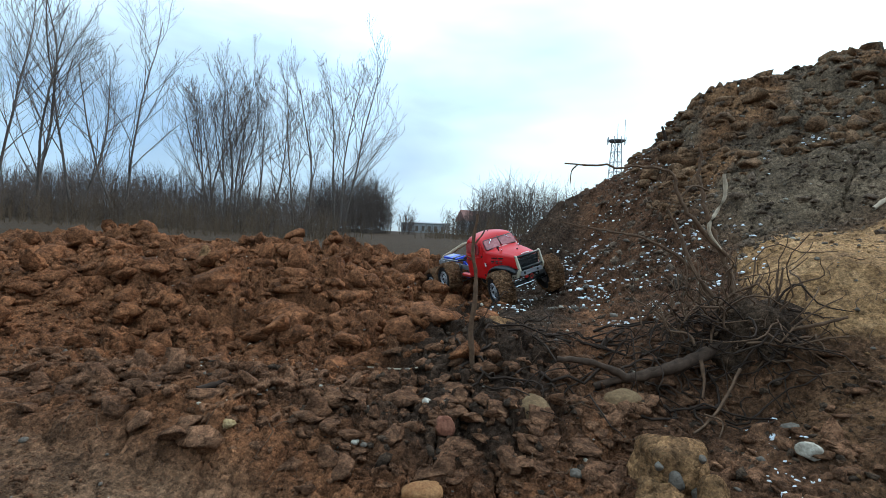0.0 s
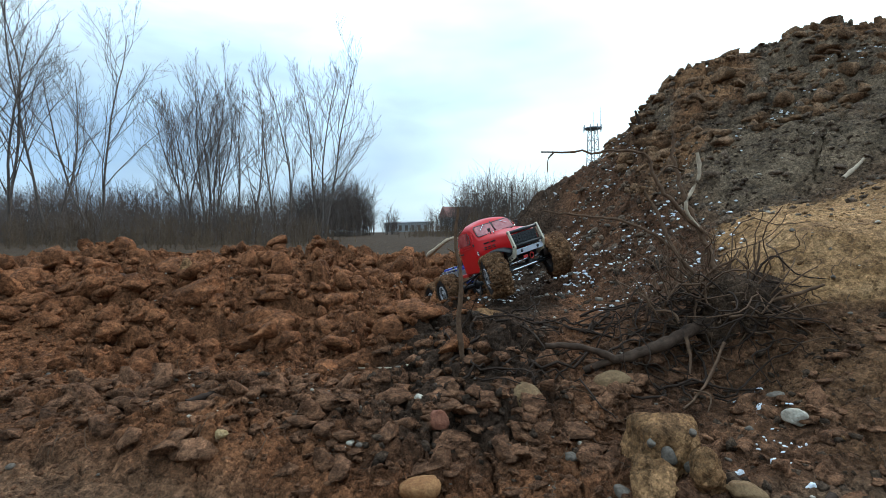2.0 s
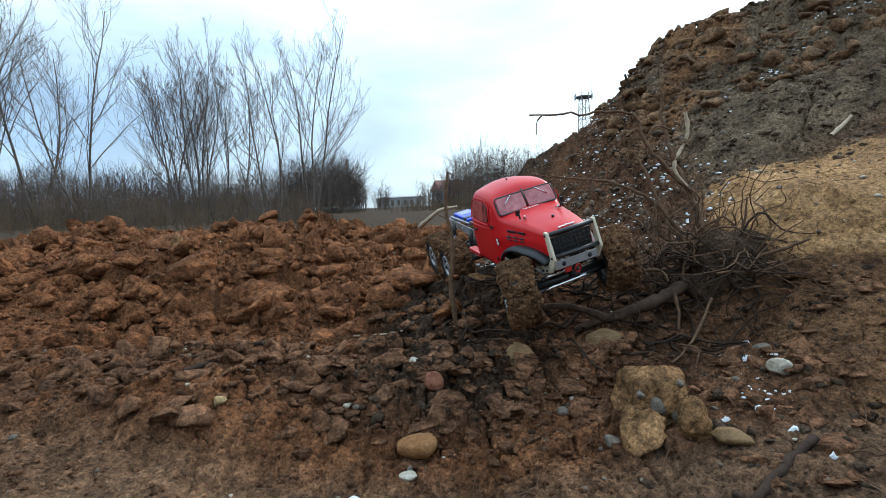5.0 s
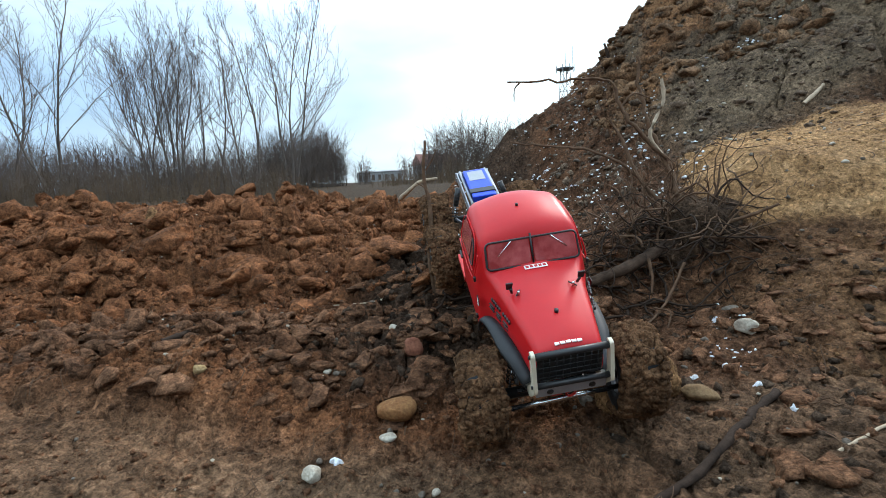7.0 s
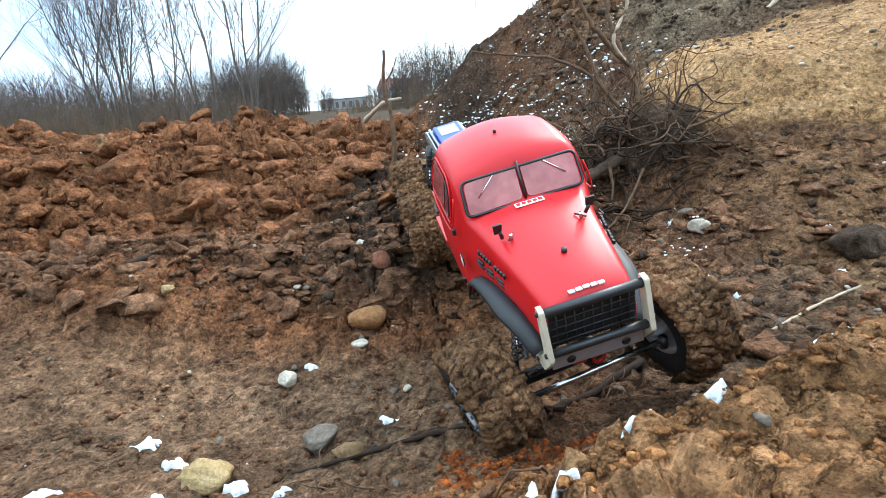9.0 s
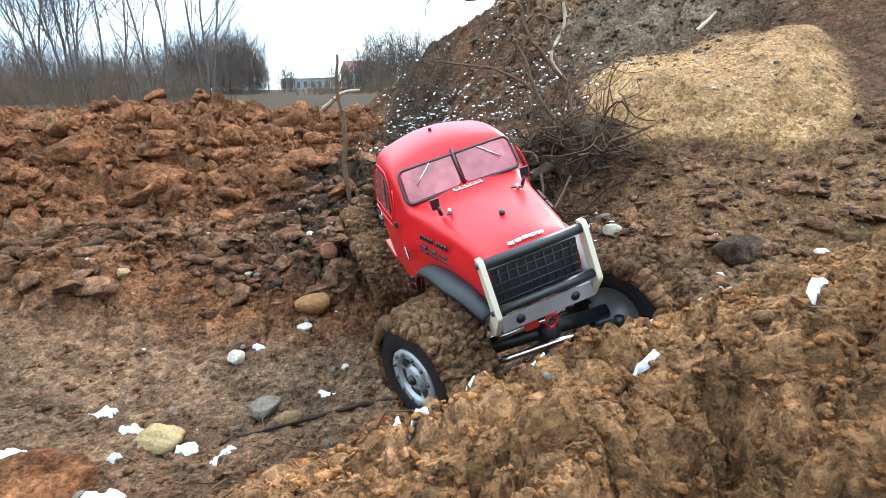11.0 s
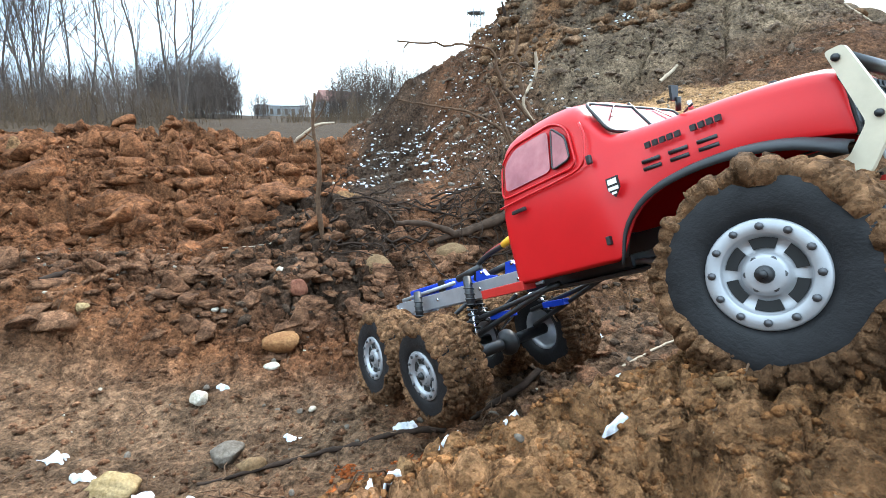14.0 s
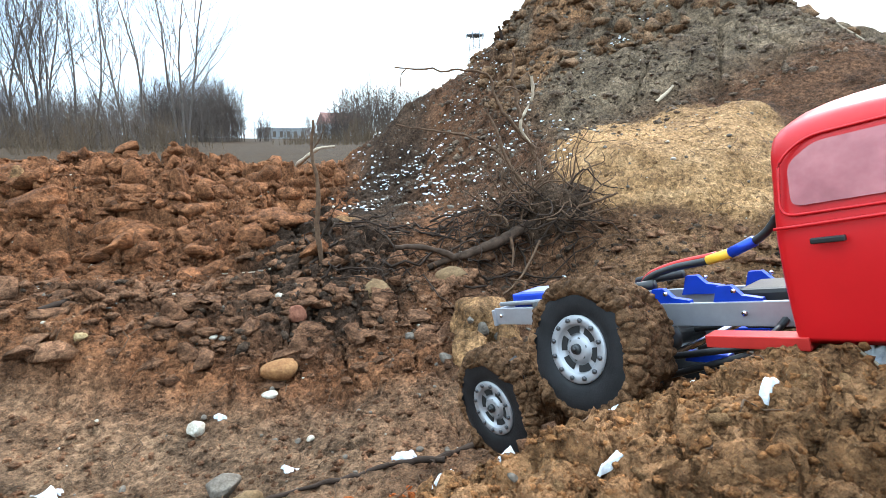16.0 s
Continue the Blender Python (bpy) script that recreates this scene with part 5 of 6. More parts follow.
def section(zb, wb, wm, wt, zt, crown, r):
    zm = zb + (min(zt - r, 0.078) - zb) * 0.96 if zt > 0.12 else zb + (zt - r - zb) * 0.5
    side = [(wb, zb), (wb + (wm - wb) * 0.6, zb + (zm - zb) * 0.5), (wm, zm), (wm + (wt - wm) * 0.55, zm + (zt - r - zm) * 0.55), (wt, zt - r)]
    arc = [(wt - r + r * math.cos(a), zt - r + r * math.sin(a)) for a in np.linspace(0, math.pi / 2, 6)[1:]]
    top = [((wt - r) * f, zt + crown * (1 - f * f)) for f in (0.66, 0.33)]
    half = side + arc + top
    return [(-y, z) for y, z in half] + [(0, zt + crown)] + [(y, z) for y, z in half[::-1]]


def make_body():
    bm = bmesh.new()
    rings = []
    for x, *rest in SECTIONS:
        rings.append([bm.verts.new((x, y, z)) for y, z in section(*rest)])
    for a, b in zip(rings, rings[1:]):
        for i in range(len(a) - 1):
            bm.faces.new((a[i], a[i + 1], b[i + 1], b[i]))
    bm.faces.new(rings[0])
    bmesh.ops.recalc_face_normals(bm, faces=list(bm.faces))
    body = part("cab_shell", bm, RED, truck, "glossy red moulded cab and bonnet")
    mod = body.modifiers.new("thickness", "SOLIDIFY")
    mod.thickness, mod.offset = 0.0016, -1
    sub = body.modifiers.new("round", "SUBSURF")
    sub.levels = sub.render_levels = 1
    return body


body = make_body()


def side_y(z):
    return 0.0905 + (0.0785 - 0.0905) * (z - 0.078) / (0.138 - 0.078)


for s in (-1, 1):
    # the side windows lie in the leaning upper side of the cab
    o = (0, s * side_y(0.099), 0.099)
    up = np.array([0, s * (side_y(0.139) - side_y(0.099)), 0.040])
    up /= np.linalg.norm(up)
    fw = (1, 0, 0)
    plate("door_window", body, PANE, rounded([(0.017, 0.0), (0.084, 0.0), (0.084, 0.042), (0.034, 0.042), (0.017, 0.03)], 0.007), np.array(o) + (0, s * 0.0002, 0), fw, up, 0.0006 if s < 0 else -0.0006)
    vent = rounded([(0.087, 0.0), (0.110, 0.003), (0.106, 0.026), (0.089, 0.042)], 0.005)
    plate("quarter_window", body, PANE, vent, np.array(o) + (0, s * 0.0004, 0), fw, up, 0.0006 if s < 0 else -0.0006)
    ring_frame("window_frame", body, BLACK, vent, np.array(o) + (0, s * 0.0009, 0), fw, up, 0.0011)
    ring_frame("window_lip", body, RED, rounded([(0.009, -0.006), (0.116, -0.006), (0.108, 0.034), (0.09, 0.047), (0.03, 0.047), (0.011, 0.034)], 0.010), np.array(o) - (0, s * 0.0004, 0), fw, up, 0.0011)
    block("door_handle", body, BLACK, 0.026, 0.046, s * 0.0925 - 0.0018, s * 0.0925 + 0.0018, 0.0725, 0.0765)
    block("hinge", body, BLACK, 0.129, 0.1335, s * 0.0875 - 0.002, s * 0.0875 + 0.002, 0.089, 0.097)
    block("hinge", body, BLACK, 0.130, 0.1345, s * 0.0880 - 0.002, s * 0.0880 + 0.002, 0.017, 0.0245)
    rod("belt_crease", body, RED, [(0.004, s * 0.0884, 0.085), (0.05, s * 0.0898, 0.086), (0.10, s * 0.0898, 0.087), (0.124, s * 0.0883, 0.092), (0.128, s * 0.083, 0.115), (0.123, s * 0.079, 0.131)], 0.0012, n=16, sides=6)
    # shield badge, drawn as plain shapes
    shield = [(-0.006, 0.008), (0.006, 0.008), (0.0062, -0.002), (0.0, -0.009), (-0.0062, -0.002)]
    by = s * 0.0868
    badge = plate("badge", body, BLACK, shield, (0.149, by, 0.063), (1, 0, 0), (0, 0, 1), 0.0012 * -s, "small black and white shield badge")
    for z0, z1, half in ((0.002, 0.0065, 0.0045), (-0.003, 0.0, 0.005), (-0.0065, -0.0045, 0.0025)):
        block("badge_bar", badge, WHITE, 0.149 - half, 0.149 + half, by + s * 0.0012, by + s * 0.0016, 0.063 + z0, 0.063 + z1, bevel=0)
    for k, x in enumerate((0.178, 0.199, 0.220)):
        yy = s * (0.0722 - (x - 0.178) * 0.235)
        for z in (0.0755, 0.0695):
            o2 = np.array((x, yy, z))
            d = np.array((0.014, -s * 0.0033, 0))
            rod("louvre", body, BLACK, [o2 - d / 2, o2 + d / 2], 0.0017, sides=6)
    for k in range(10):
        x = 0.176 + k * 0.0058
        yy = s * (0.0713 - (x - 0.178) * 0.225)
        if k != 5:
            block("name_bar", body, BLACK, x, x + 0.0044, yy - 0.0012, yy + 0.0012, 0.0855, 0.090, bevel=0)

# windscreen in two panes
low, high = np.array((0.1412, 0.0, 0.1145)), np.array((0.1195, 0.0, 0.1525))
wu = (high - low) / np.linalg.norm(high - low)
wn = np.array((wu[2], 0, -wu[0]))
for s in (-1, 1):
    out = rounded([(s * 0.003, 0.001), (s * 0.067, -0.001), (s * 0.065, 0.035), (s * 0.003, 0.0395)], 0.006)
    plate("windscreen", body, PANE, out, low + wn * 0.0028, (0, 1, 0), wu, 0.0008, "windscreen pane with the red inside and pale sky haze painted in")
whole = rounded([(-0.070, -0.0022), (0.070, -0.0022), (0.068, 0.0375), (-0.068, 0.0375)], 0.008)
ring_frame("windscreen_frame", body, BLACK, whole, low + wn * 0.0032, (0, 1, 0), wu, 0.0017)
rod("windscreen_post", body, BLACK, [low + wn * 0.0034, high + wn * 0.0034], 0.0017, sides=6)
for s in (-1, 1):
    a = low + wn * 0.005 + wu * 0.036 + np.array((0, s * 0.030, 0))
    rod("wiper", body, CHROME, [a, a + np.array((0, s * 0.022, 0)) - wu * 0.020 + wn * 0.001], 0.0009, sides=6)

# bonnet fittings
for s in (-1, 1):
    base = np.array((0.196, s * 0.047, 0.110))
    latch = rod("mirror_arm", body, BLACK, [base, base + (0.004, s * 0.002, 0.010)], 0.0022, sides=6)
    plate("mirror", latch, BLACK, rounded([(-0.004, 0), (0.004, 0), (0.005, 0.012), (-0.005, 0.012)], 0.001), base + (0.0, s * 0.004, 0.008), (0, 1, 0), (0.2, 0, 1), 0.002)
    rod("bonnet_pin", body, CHROME, [base + (0.006, -s * 0.008, -0.001), base + (0.006, -s * 0.008, 0.006)], 0.002, sides=8)
    rod("pin_clip", body, BLACK, [base + (-0.002, -s * 0.012, 0.001), base + (0.010, -s * 0.004, 0.0015)], 0.001, sides=6)
rod("bonnet_pin", body, BLACK, [(0.247, 0.0, 0.108), (0.247, 0.0, 0.1125)], 0.003, "muddy bonnet pin", sides=8)
rod("roof_pin", body, BLACK, [(0.066, -0.004, 0.170), (0.066, -0.004, 0.1735)], 0.0022, sides=8)
for k in range(5):
    y = -0.0178 + k * 0.0073
    block("letter_bar", body, WHITE, 0.2925, 0.2965, y, y + 0.0058, 0.0995 - 0.0004 * abs(k - 2), 0.1010 - 0.0004 * abs(k - 2), bevel=0)
nameplate = block("nameplate", body, WHITE, 0.150, 0.1585, -0.017, 0.017, 0.1162, 0.1170, bevel=0)
for k in range(5):
    block("letter_bar", nameplate, RED_PART, 0.1515, 0.1565, -0.015 + k * 0.0064, -0.0105 + k * 0.0064, 0.1170, 0.1174, bevel=0)


def make_fender(s):
    path = smooth_path([(0.141, 0.002), (0.152, 0.030), (0.175, 0.049), (0.205, 0.057), (0.24, 0.058), (0.27, 0.053), (0.298, 0.040)], 22)
    bm = bmesh.new()
    rows = []
    for i, (x, z) in enumerate(path):
        t = i / 21
        inner = np.interp(x, [0.141, 0.2, 0.298], [0.080, 0.062, 0.044])
        outer = np.interp(t, [0, 0.3, 0.7, 1], [0.088, 0.087, 0.077, 0.058])
        rows.append([bm.verts.new((x, s * inner, z + 0.002)), bm.verts.new((x, s * (inner * 0.4 + outer * 0.6), z + 0.001)), bm.verts.new((x, s * outer, z - 0.002)), bm.verts.new((x, s * outer, z - 0.006))])
    for a, b in zip(rows, rows[1:]):
        for j in range(3):
            bm.faces.new((a[j], b[j], b[j + 1], a[j + 1]))
    ob = part("fender", bm, FENDER, truck, "dusty grey-black fender flare")
    mod = ob.modifiers.new("thickness", "SOLIDIFY")
    mod.thickness = 0.0016


for s in (-1, 1):
    make_fender(s)

# grille and bumper
grille = block("grille", truck, BLACK, 0.299, 0.3035, -0.043, 0.043, 0.046, 0.087)
for k in range(9):
    y = -0.036 + k * 0.009
    rod("grille_bar", grille, FENDER, [(0.3045, y, 0.048), (0.3045, y, 0.085)], 0.0008, sides=5)
for k in range(4):
    rod("grille_bar", grille, FENDER, [(0.305, -0.041, 0.053 + k * 0.009), (0.305, 0.041, 0.053 + k * 0.009)], 0.0007, sides=5)
bumper = rod("bumper", truck, BLACK, [(0.306, -0.051, 0.0945), (0.306, 0.051, 0.0945)], 0.0048, "black tube bumper with ivory uprights", sides=12)
rod("lower_tube", bumper, BLACK, [(0.3165, -0.051, 0.0525), (0.3165, 0.051, 0.0525)], 0.0042, sides=12)
outline = rounded([(0.299, 0.101), (0.310, 0.101), (0.324, 0.048), (0.304, 0.020), (0.262, 0.010), (0.262, 0.024), (0.296, 0.033), (0.309, 0.050)], 0.003, 3)
for s in (-1, 1):
    plate("upright", bumper, IVORY, outline, (0, s * 0.050 + 0.0025, 0), (1, 0, 0), (0, 0, 1), 0.005, "ivory plastic bumper upright")
    for x, z in ((0.3045, 0.0945), (0.3165, 0.0525), (0.272, 0.0175), (0.288, 0.021)):
        rod("bolt", bumper, BLACK, [(x, s * 0.0525, z), (x, s * 0.0545, z)], 0.0025, sides=8)
cross = block("bumper_plate", bumper, RAIL, 0.310, 0.3125, -0.047, 0.047, 0.026, 0.042)
# the plate is uncut; black discs on it paint two shaded holes
for s in (-1, 1):
    rod("hole_shade_disc", cross, BLACK, [(0.3122, s * 0.028, 0.034), (0.3132, s * 0.028, 0.034)], 0.0045, sides=14)
ring = [(0.303 + 0.009 * math.sin(a) * 0.3, 0.004 + 0.006 * math.cos(a), 0.012 + 0.009 * math.sin(a)) for a in np.linspace(0, 2 * math.pi, 13)]
rod("tow_shackle", truck, RED_PART, ring, 0.002, "red tow shackle", sides=6)
block("winch_lead", truck, RED_PART, 0.296, 0.302, -0.022, -0.008, 0.010, 0.019)

# running gear
for s in (-1, 1):
    rail = block("chassis_rail", truck, RAIL, -0.372, -0.012, s * 0.036 - 0.0016, s * 0.036 + 0.0016, 0.000, 0.022, "grey metal chassis rail")
    for x in (-0.36, -0.24, -0.13, -0.05):
        rod("bolt", rail, CHROME, [(x, s * 0.0376, 0.012), (x, s * 0.0396, 0.012)], 0.0024, sides=8)
    block("front_rail", truck, BLACK, -0.012, 0.285, s * 0.034 - 0.0016, s * 0.034 + 0.0016, 0.008, 0.026)
    step = block("side_step", truck, RED_PART, -0.062, 0.012, s * 0.078 - 0.010, s * 0.078 + 0.008, -0.004, 0.006, "red side step behind the cab")
    rod("step_bracket", step, BLACK, [(-0.02, s * 0.07, 0.0), (-0.02, s * 0.037, 0.006)], 0.003, sides=6)
    for x0, x1, z1 in ((0.010, -0.150, -0.052), (0.020, -0.150, -0.030), (-0.16, -0.29, -0.055)):
        rod("link", truck, BLACK, [(x0, s * 0.045, -0.004), (x1, s * 0.058, z1)], 0.0032, sides=8)
    rod("link", truck, RAIL, [(0.13, s * 0.040, -0.002), (0.245, s * 0.055, -0.022)], 0.0032, sides=8)
    rod("link", truck, RAIL, [(0.11, s * 0.030, 0.0), (0.24, s * 0.03, -0.012)], 0.0028, sides=8)
    for x, lean in ((0.228, 0.03), (-0.135, 0.02), (-0.275, 0.02)):
        top = np.array((x - lean * 0.3, s * 0.048, 0.048 if x > 0 else 0.030))
        bot = np.array((x + lean, s * 0.070, -0.02 if x > 0 else -0.052))
        shock = rod("shock", truck, RED_PART if x > 0 else BLACK, [top, top + (bot - top) * 0.45], 0.0058, sides=12)
        rod("shock_rod", shock, CHROME, [top + (bot - top) * 0.45, bot], 0.002, sides=8)
        coil = [top + (bot - top) * (0.1 + 0.75 * k / 60) + 0.0066 * np.array((math.cos(k * 0.9), math.sin(k * 0.9), 0)) for k in range(61)]
        rod("spring", shock, BLACK, coil, 0.0011, sides=5)
    for x in (-0.118, -0.055):
        tower = plate("shock_tower", truck, BLUE, [(-0.024, -0.004), (0.022, -0.004), (0.020, 0.004), (0.004, 0.007), (-0.004, 0.016), (-0.016, 0.016), (-0.020, 0.004)], (x, s * 0.033 + 0.003, 0.020), (1, 0, 0), (0, 0, 1), 0.006, "blue anodised shock tower")
        rod("bolt", tower, CHROME, [(x, s * 0.039, 0.032), (x, s * 0.041, 0.032)], 0.0022, sides=8)
    rod("piggyback", truck, BLACK, [(-0.19, s * 0.028, 0.034), (-0.135, s * 0.028, 0.040)], 0.0052, "black horizontal damper", sides=10)
    block("arm_guard", truck, BLUE, -0.105, -0.065, s * 0.045 - 0.006, s * 0.045 + 0.006, -0.030, -0.022)
pack = block("battery_pack", truck, BLUE, -0.345, -0.215, -0.026, 0.026, 0.020, 0.038, "blue battery pack on the rear deck", 0.003)
block("pack_label", pack, ALUMINIUM, -0.335, -0.29, -0.018, 0.018, 0.038, 0.0386, bevel=0)
block("strap", pack, BLACK, -0.250, -0.232, -0.0275, 0.0275, 0.018, 0.040)
for s in (-1, 1):
    rod("deck_tube", pack, ALUMINIUM, [(-0.365, s * 0.030, 0.026), (-0.2, s * 0.030, 0.030)], 0.003, sides=8)
rear_plate = block("rear_plate", truck, RAIL, -0.376, -0.371, -0.040, 0.040, -0.002, 0.020)
block("gearbox", truck, BLACK, -0.06, 0.10, -0.024, 0.024, -0.006, 0.030, "black gearbox between the rails", 0.004)
block("servo", truck, BLACK, 0.16, 0.20, -0.02, 0.02, 0.010, 0.04)
block("skid_plate", truck, BLACK, -0.02, 0.15, -0.04, 0.04, -0.010, -0.006)
rod("drive_shaft", truck, CHROME, [(-0.06, 0.0, 0.0), (-0.155, 0.0, -0.045)], 0.0035, sides=8)
rod("drive_shaft", truck, CHROME, [(0.10, 0.01, 0.0), (0.25, 0.012, -0.014)], 0.0035, sides=8)
wire = [(-0.158, -0.022, 0.026), (-0.146, -0.022, 0.044), (-0.115, -0.024, 0.054), (-0.07, -0.027, 0.060), (-0.03, -0.031, 0.074), (-0.012, -0.033, 0.092), (-0.006, -0.033, 0.112), (0.006, -0.033, 0.124)]
cable = rod("cable", truck, BLACK, wire, 0.0036, "thick black battery cable with taped joint", 8, 34)
rod("red_wire", cable, RED_PART, [(x - 0.001, y + 0.004, z + 0.003) for x, y, z in wire[:4]], 0.0028, sides=8, n=20)
rod("yellow_tape", cable, YELLOW, [(-0.078, -0.0268, 0.0588), (-0.056, -0.0285, 0.0638)], 0.0046, sides=10)
rod("blue_tape", cable, BLUE, [(-0.056, -0.0285, 0.0638), (-0.034, -0.0306, 0.0722)], 0.0048, sides=10)
tie = rod("steering_link", truck, CHROME, [(0.289, -0.082, -0.014), (0.289, 0.080, -0.010)], 0.0035, "polished steering rod", 10)
for s in (-1, 1):
    rod("ball_joint", tie, BLACK, [(0.289, s * 0.083, -0.019), (0.289, s * 0.083, -0.006)], 0.005, sides=10)
drag = rod("drag_link", truck, CHROME, [(0.276, -0.062, 0.004), (0.276, 0.030, 0.010)], 0.0035, "polished drag link", 10)


# wheels: the rim is the part, tyre and mud sit on it; axle along y, outer face towards -y
def disc_bm(parts):
    bm = bmesh.new()
    for r0, r1, y0, y1, x, z, seg in parts:
        bmesh.ops.create_cone(bm, cap_ends=True, segments=seg, radius1=r0, radius2=r1, depth=abs(y1 - y0), matrix=Matrix.Translation((x, (y0 + y1) / 2, z)) @ pose(0, 0, 0, 90))
    return bm


def lathe(profile, segments, bump=None):
    n = len(profile)
    a = np.linspace(0, 2 * np.pi, segments, endpoint=False)
    r, y = np.array(profile, float).T
    rr = np.tile(r, (segments, 1))
    yy = np.tile(y, (segments, 1))
    if bump is not None:
        rr, yy = bump(a[:, None], rr, yy)
    v = np.stack([rr * np.cos(a)[:, None], yy, rr * np.sin(a)[:, None]], -1).reshape(-1, 3)
    i, j = np.meshgrid(np.arange(segments), np.arange(n - 1), indexing="ij")
    k = (i + 1) % segments
    f = np.stack([i * n + j, i * n + j + 1, k * n + j + 1, k * n + j], -1).reshape(-1, 4)
    return v, f


def make_wheel():
    ring = [(0.0300, -0.0235), (0.0300, -0.0275), (0.0290, -0.0285), (0.0225, -0.0285), (0.0215, -0.0275), (0.0205, -0.024), (0.0120, -0.0235), (0.0115, -0.0265), (0.0085, -0.0275), (0.0, -0.0275)]
    back = [(0.0300, -0.0235), (0.0262, -0.018), (0.0262, 0.018), (0.0300, 0.0235), (0.0285, 0.025), (0.024, 0.017), (0.0235, -0.012), (0.0, -0.012)]
    v1, f1 = lathe(ring, 48)
    v2, f2 = lathe(back, 48)
    v, f = joined([(v1, f1), (v2, f2[:, ::-1])])
    rim = array_object("wheel", v, f, ALUMINIUM, truck)
    tagged(rim, "silver beadlock wheel with a mud-caked tyre")
    for k in range(12):
        a = 2 * math.pi * k / 12
        c = Vector((0.0257 * math.cos(a), 0, 0.0257 * math.sin(a)))
        bm = disc_bm([(0.0021, 0.0021, -0.0303, -0.028, c.x, c.z, 8)])
        part("rim_bolt", bm, BOLT, rim)
    for k in range(6):
        a = 2 * math.pi * (k + 0.5) / 6
        # slot shade is painted: a black inlay just proud of the disc
        bm = bmesh.new()
        pts = []
        for t in np.linspace(-0.36, 0.36, 7):
            pts.append((0.0200 * math.cos(a + t), 0.0200 * math.sin(a + t)))
        for t in np.linspace(0.36, -0.36, 7):
            pts.append((0.0142 * math.cos(a + t), 0.0142 * math.sin(a + t)))
        out = [bm.verts.new((p[0], -0.0248, p[1])) for p in pts]
        inn = [bm.verts.new((p[0], -0.0225, p[1])) for p in pts]
        bm.faces.new(out)
        for i in range(14):
            bm.faces.new((out[i], out[(i + 1) % 14], inn[(i + 1) % 14], inn[i]))
        bmesh.ops.recalc_face_normals(bm, faces=list(bm.faces))
        part("slot_shade_inlay", bm, SLOT_SHADE, rim, smooth=False)
        a = 2 * math.pi * k / 6
        part("hub_bolt", disc_bm([(0.0020, 0.0018, -0.0272, -0.0235, 0.0088 * math.cos(a), 0.0088 * math.sin(a), 8)]), BOLT, rim)
    part("hub_cap", disc_bm([(0.0052, 0.0042, -0.031, -0.0265, 0, 0, 14), (0.0026, 0.0024, -0.0325, -0.031, 0, 0, 8)]), BLACK, rim)
    prof = [(0.0285, -0.0225), (0.030, -0.0262), (0.036, -0.0285), (0.045, -0.0292), (0.052, -0.0282), (0.0565, -0.026), (0.0585, -0.022), (0.0592, -0.012), (0.0594, 0), (0.0592, 0.012), (0.0585, 0.022), (0.0565, 0.026), (0.052, 0.0282), (0.045, 0.0292), (0.036, 0.0285), (0.030, 0.0262), (0.0285, 0.0225)]

    def lugs(a, r, y):
        tread = smoothstep(0.050, 0.057, r)
        row = np.sign(np.sin(a * 22 + np.where(y > 0, 1.6, 0) + np.abs(y) * 60))
        return r + tread * 0.0012 * row, y

    v, f = lathe(prof, 132, lugs)
    array_object("tyre", v, f, RUBBER, rim)
    fine = smooth_path([(0.047, -0.0290), (0.0515, -0.0288), (0.0568, -0.0268), (0.0592, -0.0225), (0.0600, -0.012), (0.0602, 0), (0.0600, 0.012), (0.0592, 0.0225), (0.0568, 0.0268), (0.0515, 0.0288), (0.047, 0.0290)], 60)

    def crust(a, r, y):
        u, w = np.broadcast_to(a * 0.06, r.shape), y + np.where(y > 0, r * 0.7, -r * 0.7)
        d1, d2, own = cells(u, w, 0.0095, 5)
        lump = own * np.sqrt(np.clip(1 - d1**2, 0, 1)) * smoothstep(0.02, 0.2, d2 - d1)
        edge = smoothstep(0.0470, 0.0525, r + 0.010 * fractal(u, w, 0.02, 3, 9))
        gap = smoothstep(0.0, 0.14, d2 - d1)
        grow = edge * (0.0002 + 0.0016 * gap + 0.0060 * lump + 0.0045 * fractal(u, w, 0.012, 3, 3)) - (1 - edge) * 0.0018
        return r + grow * smoothstep(0.045, 0.056, r), y + np.sign(y) * grow * smoothstep(0.0585, 0.05, r)

    v, f = lathe(fine, 280, crust)
    crust_ob = array_object("mud_crust", v, f, MUD, rim)
    tagged(crust_ob, "cracked brown mud stuck on the tread")
    return rim


first = make_wheel()
first.scale = (1.05, 1.05, 1.05)
AXLES = ((0.264, 0.103, -0.012), (-0.160, 0.103, -0.060), (-0.301, 0.103, -0.066))
wheels = []
for x, y, z in AXLES:
    for s in (-1, 1):
        w = first if not wheels else copy_thing(first, Matrix.Identity(4))
        wheels.append((w, x, s, z))
axles = []
for x, y, z in AXLES:
    axle = rod("axle", truck, BLACK, [(x, -0.084, z), (x, 0.084, z)], 0.008, "black muddy axle tube", 10)
    bm = bmesh.new()
    bmesh.ops.create_icosphere(bm, subdivisions=2, radius=0.019, matrix=Matrix.Translation((x, 0.012, z)) @ Matrix.Diagonal((1, 0.75, 1, 1)))
    part("differential", bm, BLACK, axle)
    axles.append(axle)

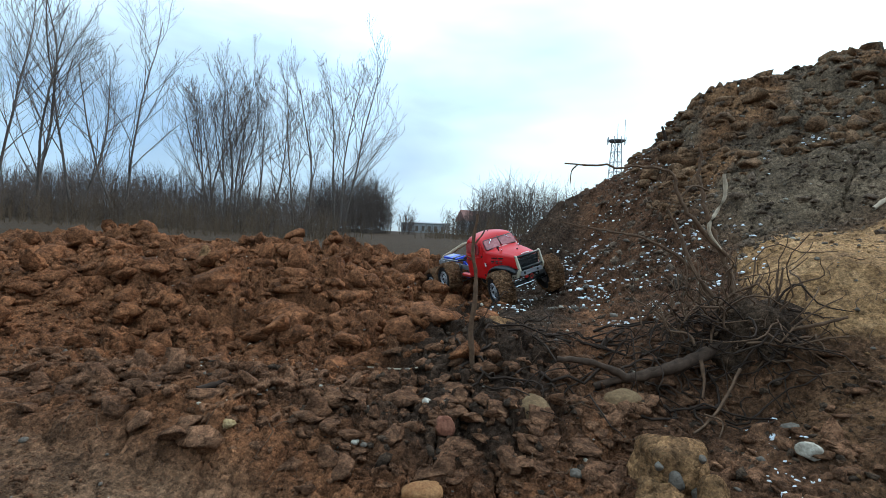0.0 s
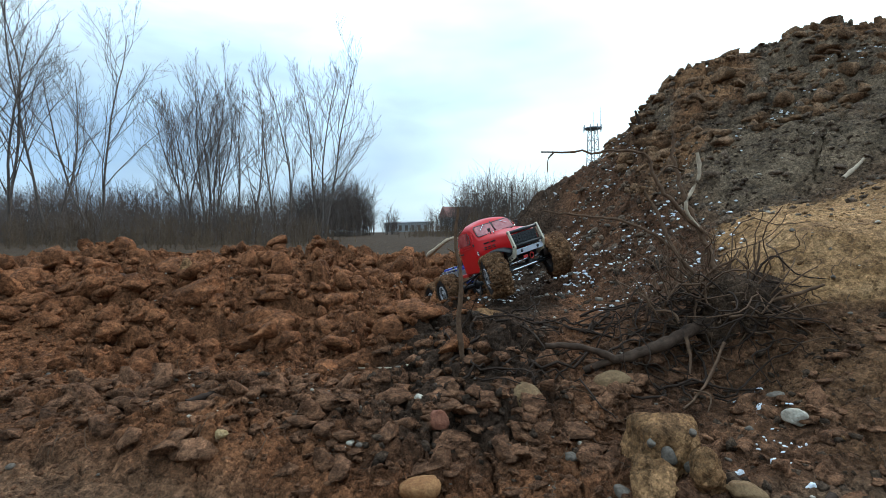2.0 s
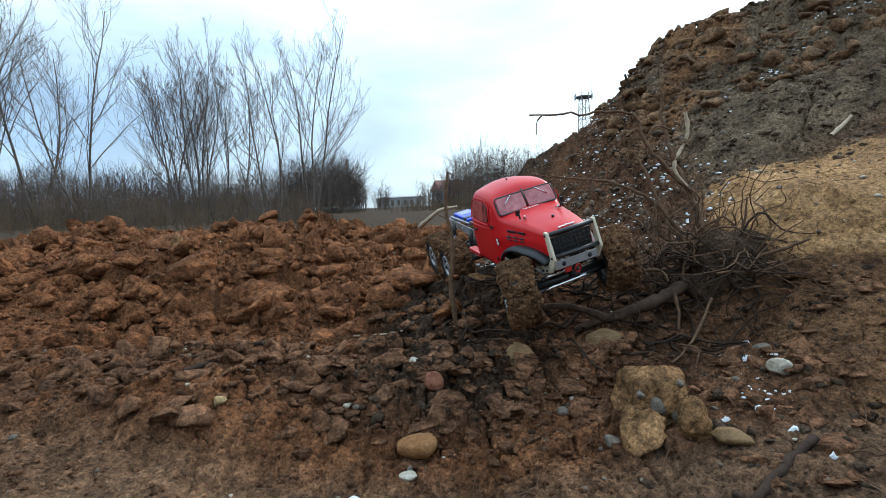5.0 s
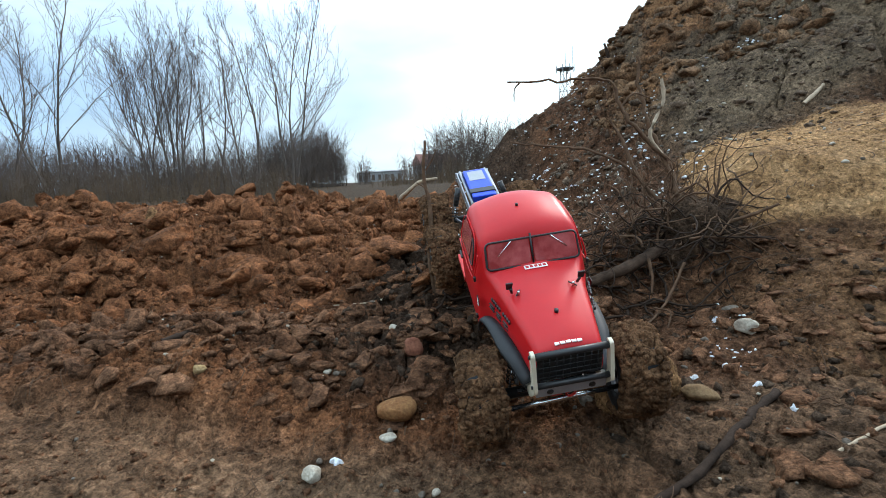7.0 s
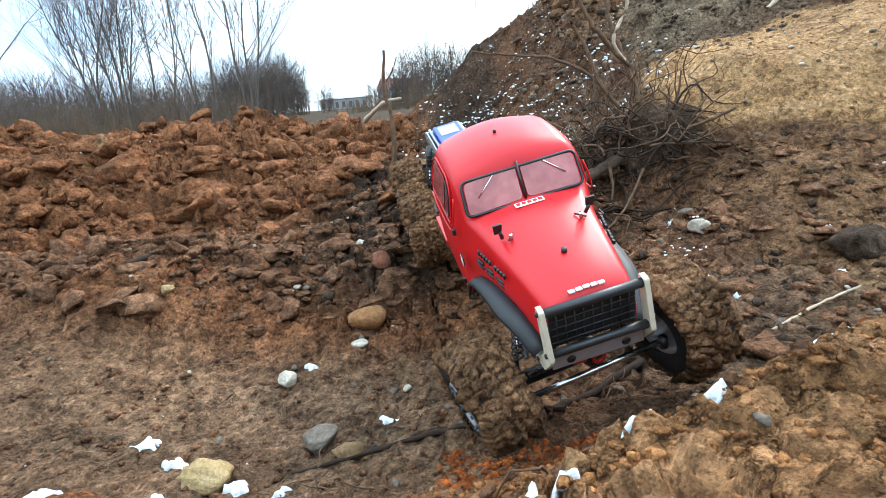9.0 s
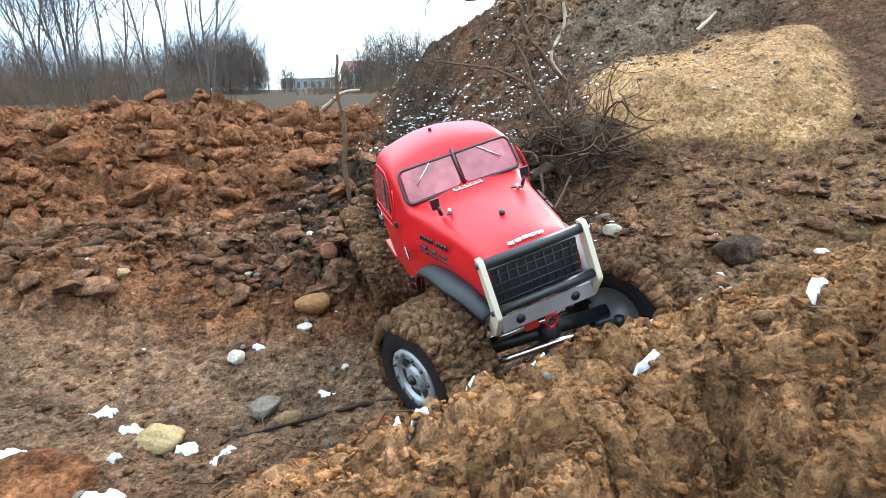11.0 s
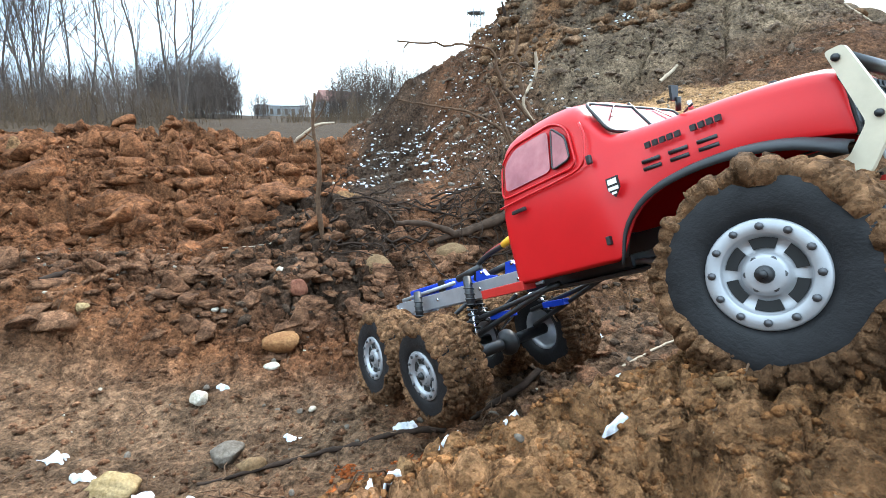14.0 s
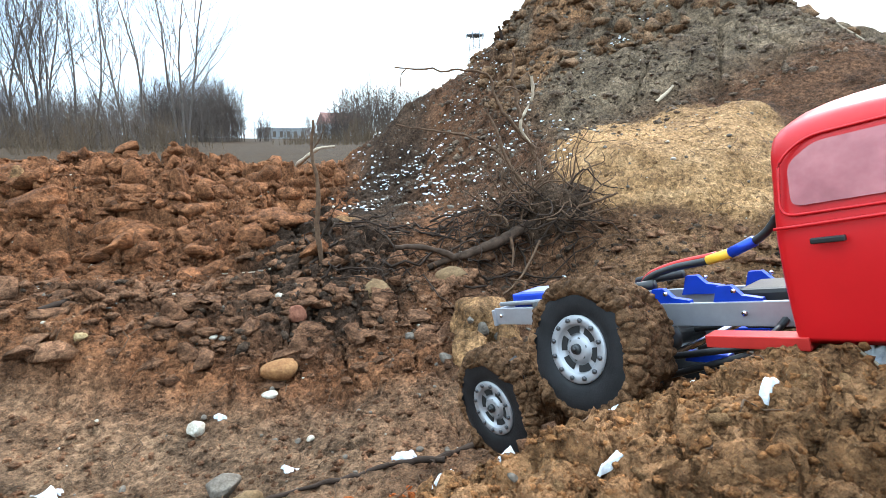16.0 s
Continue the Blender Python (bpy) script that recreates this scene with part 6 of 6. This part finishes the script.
# seconds, place, heading, pitch, roll
TRUCK = [
    (0.0, -0.079, 2.312, 0.300, -55.9, -2.4, 17.7),
    (2.0, -0.010, 1.998, 0.294, -63.2, 7.8, 15.5),
    (4.0, 0.053, 1.617, 0.313, -65.0, 1.1, 15.1),
    (6.5, 0.101, 1.220, 0.234, -74.7, -25.0, 10.0),
    (7.0, 0.103, 1.114, 0.207, -78.9, -27.5, 6.7),
    (8.0, 0.132, 0.973, 0.172, -80.3, -23.0, 8.8),
    (9.0, 0.128, 0.916, 0.163, -78.3, -18.2, 12.0),
    (10.0, 0.137, 0.846, 0.166, -78.3, -12.3, 14.3),
    (12.5, 0.188, 0.740, 0.183, -72.3, 10.0, 12.1),
    (13.5, 0.253, 0.647, 0.213, -68.0, 18.5, 4.2),
    (14.0, 0.303, 0.613, 0.221, -63.3, 23.5, -0.9),
    (14.5, 0.355, 0.567, 0.236, -61.0, 25.2, -2.8),
    (15.0, 0.389, 0.531, 0.246, -57.9, 25.6, -4.9),
    (16.0, 0.458, 0.436, 0.259, -59.7, 15.0, 3.5),
]
# seconds and how far each axle's hub hangs below the cab's sill, right side; the left side stays nearly put
DROP = {
    0: ((0, -0.012), (8.0, -0.016), (9.0, -0.034), (10.0, -0.014), (12.5, -0.008), (13.0, 0.002), (13.5, -0.011), (14.0, -0.028), (14.5, -0.036), (16, -0.036)),
    1: ((0, -0.022), (2, -0.045), (4, -0.055), (8, -0.065), (12.5, -0.085), (13.5, -0.086), (14.0, -0.078), (14.5, -0.068), (15.0, -0.038), (16.0, -0.003)),
    2: ((0, -0.060), (12.5, -0.066), (13.5, -0.070), (14.0, -0.055), (15.0, -0.068), (16.0, -0.072)),
}
# the same for the left side; the rear ones stay nearly put
DROP_LEFT = {
    0: ((0, -0.012), (9.0, -0.012), (10.0, -0.028), (12.5, -0.047), (13.5, -0.048), (14.5, -0.034), (16, -0.034)),
    1: ((0, -0.052), (12.5, -0.066), (16, -0.046)),
    2: ((0, -0.064), (12.5, -0.066), (16, -0.068)),
}
STEER = ((0, -10), (2, -16), (4, -20), (6.5, -10), (8, -3), (8.5, 4), (9, 14), (10, 24), (12.5, 23), (13.5, 16), (14, 12), (16, 4))


def truck_pose(x, y, z, yaw, pitch, roll):
    cy, sy, cp, sp = math.cos(radians(yaw)), math.sin(radians(yaw)), math.cos(radians(pitch)), math.sin(radians(pitch))
    fwd = Vector((cy * cp, sy * cp, sp))
    left = Vector((0, 0, 1)).cross(fwd).normalized()
    up = fwd.cross(left)
    a = radians(roll)
    left, up = left * math.cos(a) + up * math.sin(a), up * math.cos(a) - left * math.sin(a)
    m = Matrix((fwd, left, up)).transposed().to_4x4()
    m.translation = (x, y, z)
    return m


def truck_at(t):
    """Place and turn at a time, on a smooth curve through the rows."""
    ts = np.array([r[0] for r in TRUCK])
    vals = np.array([r[1:] for r in TRUCK])
    i, u, h, m = hermite(ts, vals, np.array([t]))
    sl = np.diff(vals, axis=0) / np.diff(ts)[:, None]
    m = np.vstack([sl[:1], (sl[1:] * np.diff(ts)[:-1, None] + sl[:-1] * np.diff(ts)[1:, None]) / (np.diff(ts)[1:] + np.diff(ts)[:-1])[:, None], sl[-1:]])
    i, u, h = int(i[0]), float(u[0]), float(h[0])
    return (2 * u**3 - 3 * u**2 + 1) * vals[i] + (u**3 - 2 * u**2 + u) * h * m[i] + (-2 * u**3 + 3 * u**2) * vals[i + 1] + (u**3 - u**2) * h * m[i + 1]


def motions():
    times = [k * 0.25 for k in range(65)]
    states = [truck_at(t) for t in times]
    walk(truck, [(t, truck_pose(*p)) for t, p in zip(times, states)])
    path = np.array([p[:3] for p in states])
    rolled = np.r_[0, np.cumsum(np.linalg.norm(np.diff(path, axis=0), axis=1))] / 0.0635
    tilts = []
    for k, (x, y, z) in enumerate(AXLES):
        right, left = np.interp(times, *zip(*DROP[k])), np.interp(times, *zip(*DROP_LEFT[k]))
        lean = np.degrees(np.arcsin((left - right) / 0.21))
        tilts.append((right, left, lean))
        rows = [(t, pose(x, 0, (a + b) / 2, c) @ pose(-x, 0, -z)) for t, a, b, c in zip(times, right, left, lean)]
        for carried in (axles[k], tie, drag) if k == 0 else (axles[k],):
            walk(carried, rows)
    for w, x, s, z in wheels:
        k = [a[0] for a in AXLES].index(x)
        right, left, lean = tilts[k]
        rows = []
        for i, (t, turn) in enumerate(zip(times, rolled)):
            steer = float(np.interp(t, *zip(*STEER))) if k == 0 else 0.0
            hub = pose(x, s * (0.109 if k == 0 else 0.103), right[i] if s < 0 else left[i], lean[i])
            m = hub @ pose(0, 0, 0, 0, 0, steer + (180 if s > 0 else 0)) @ pose(0, 0, 0, 0, math.degrees(turn) * (-1 if s > 0 else 1), 0)
            rows.append((t, m))
        walk(w, rows)


motions()
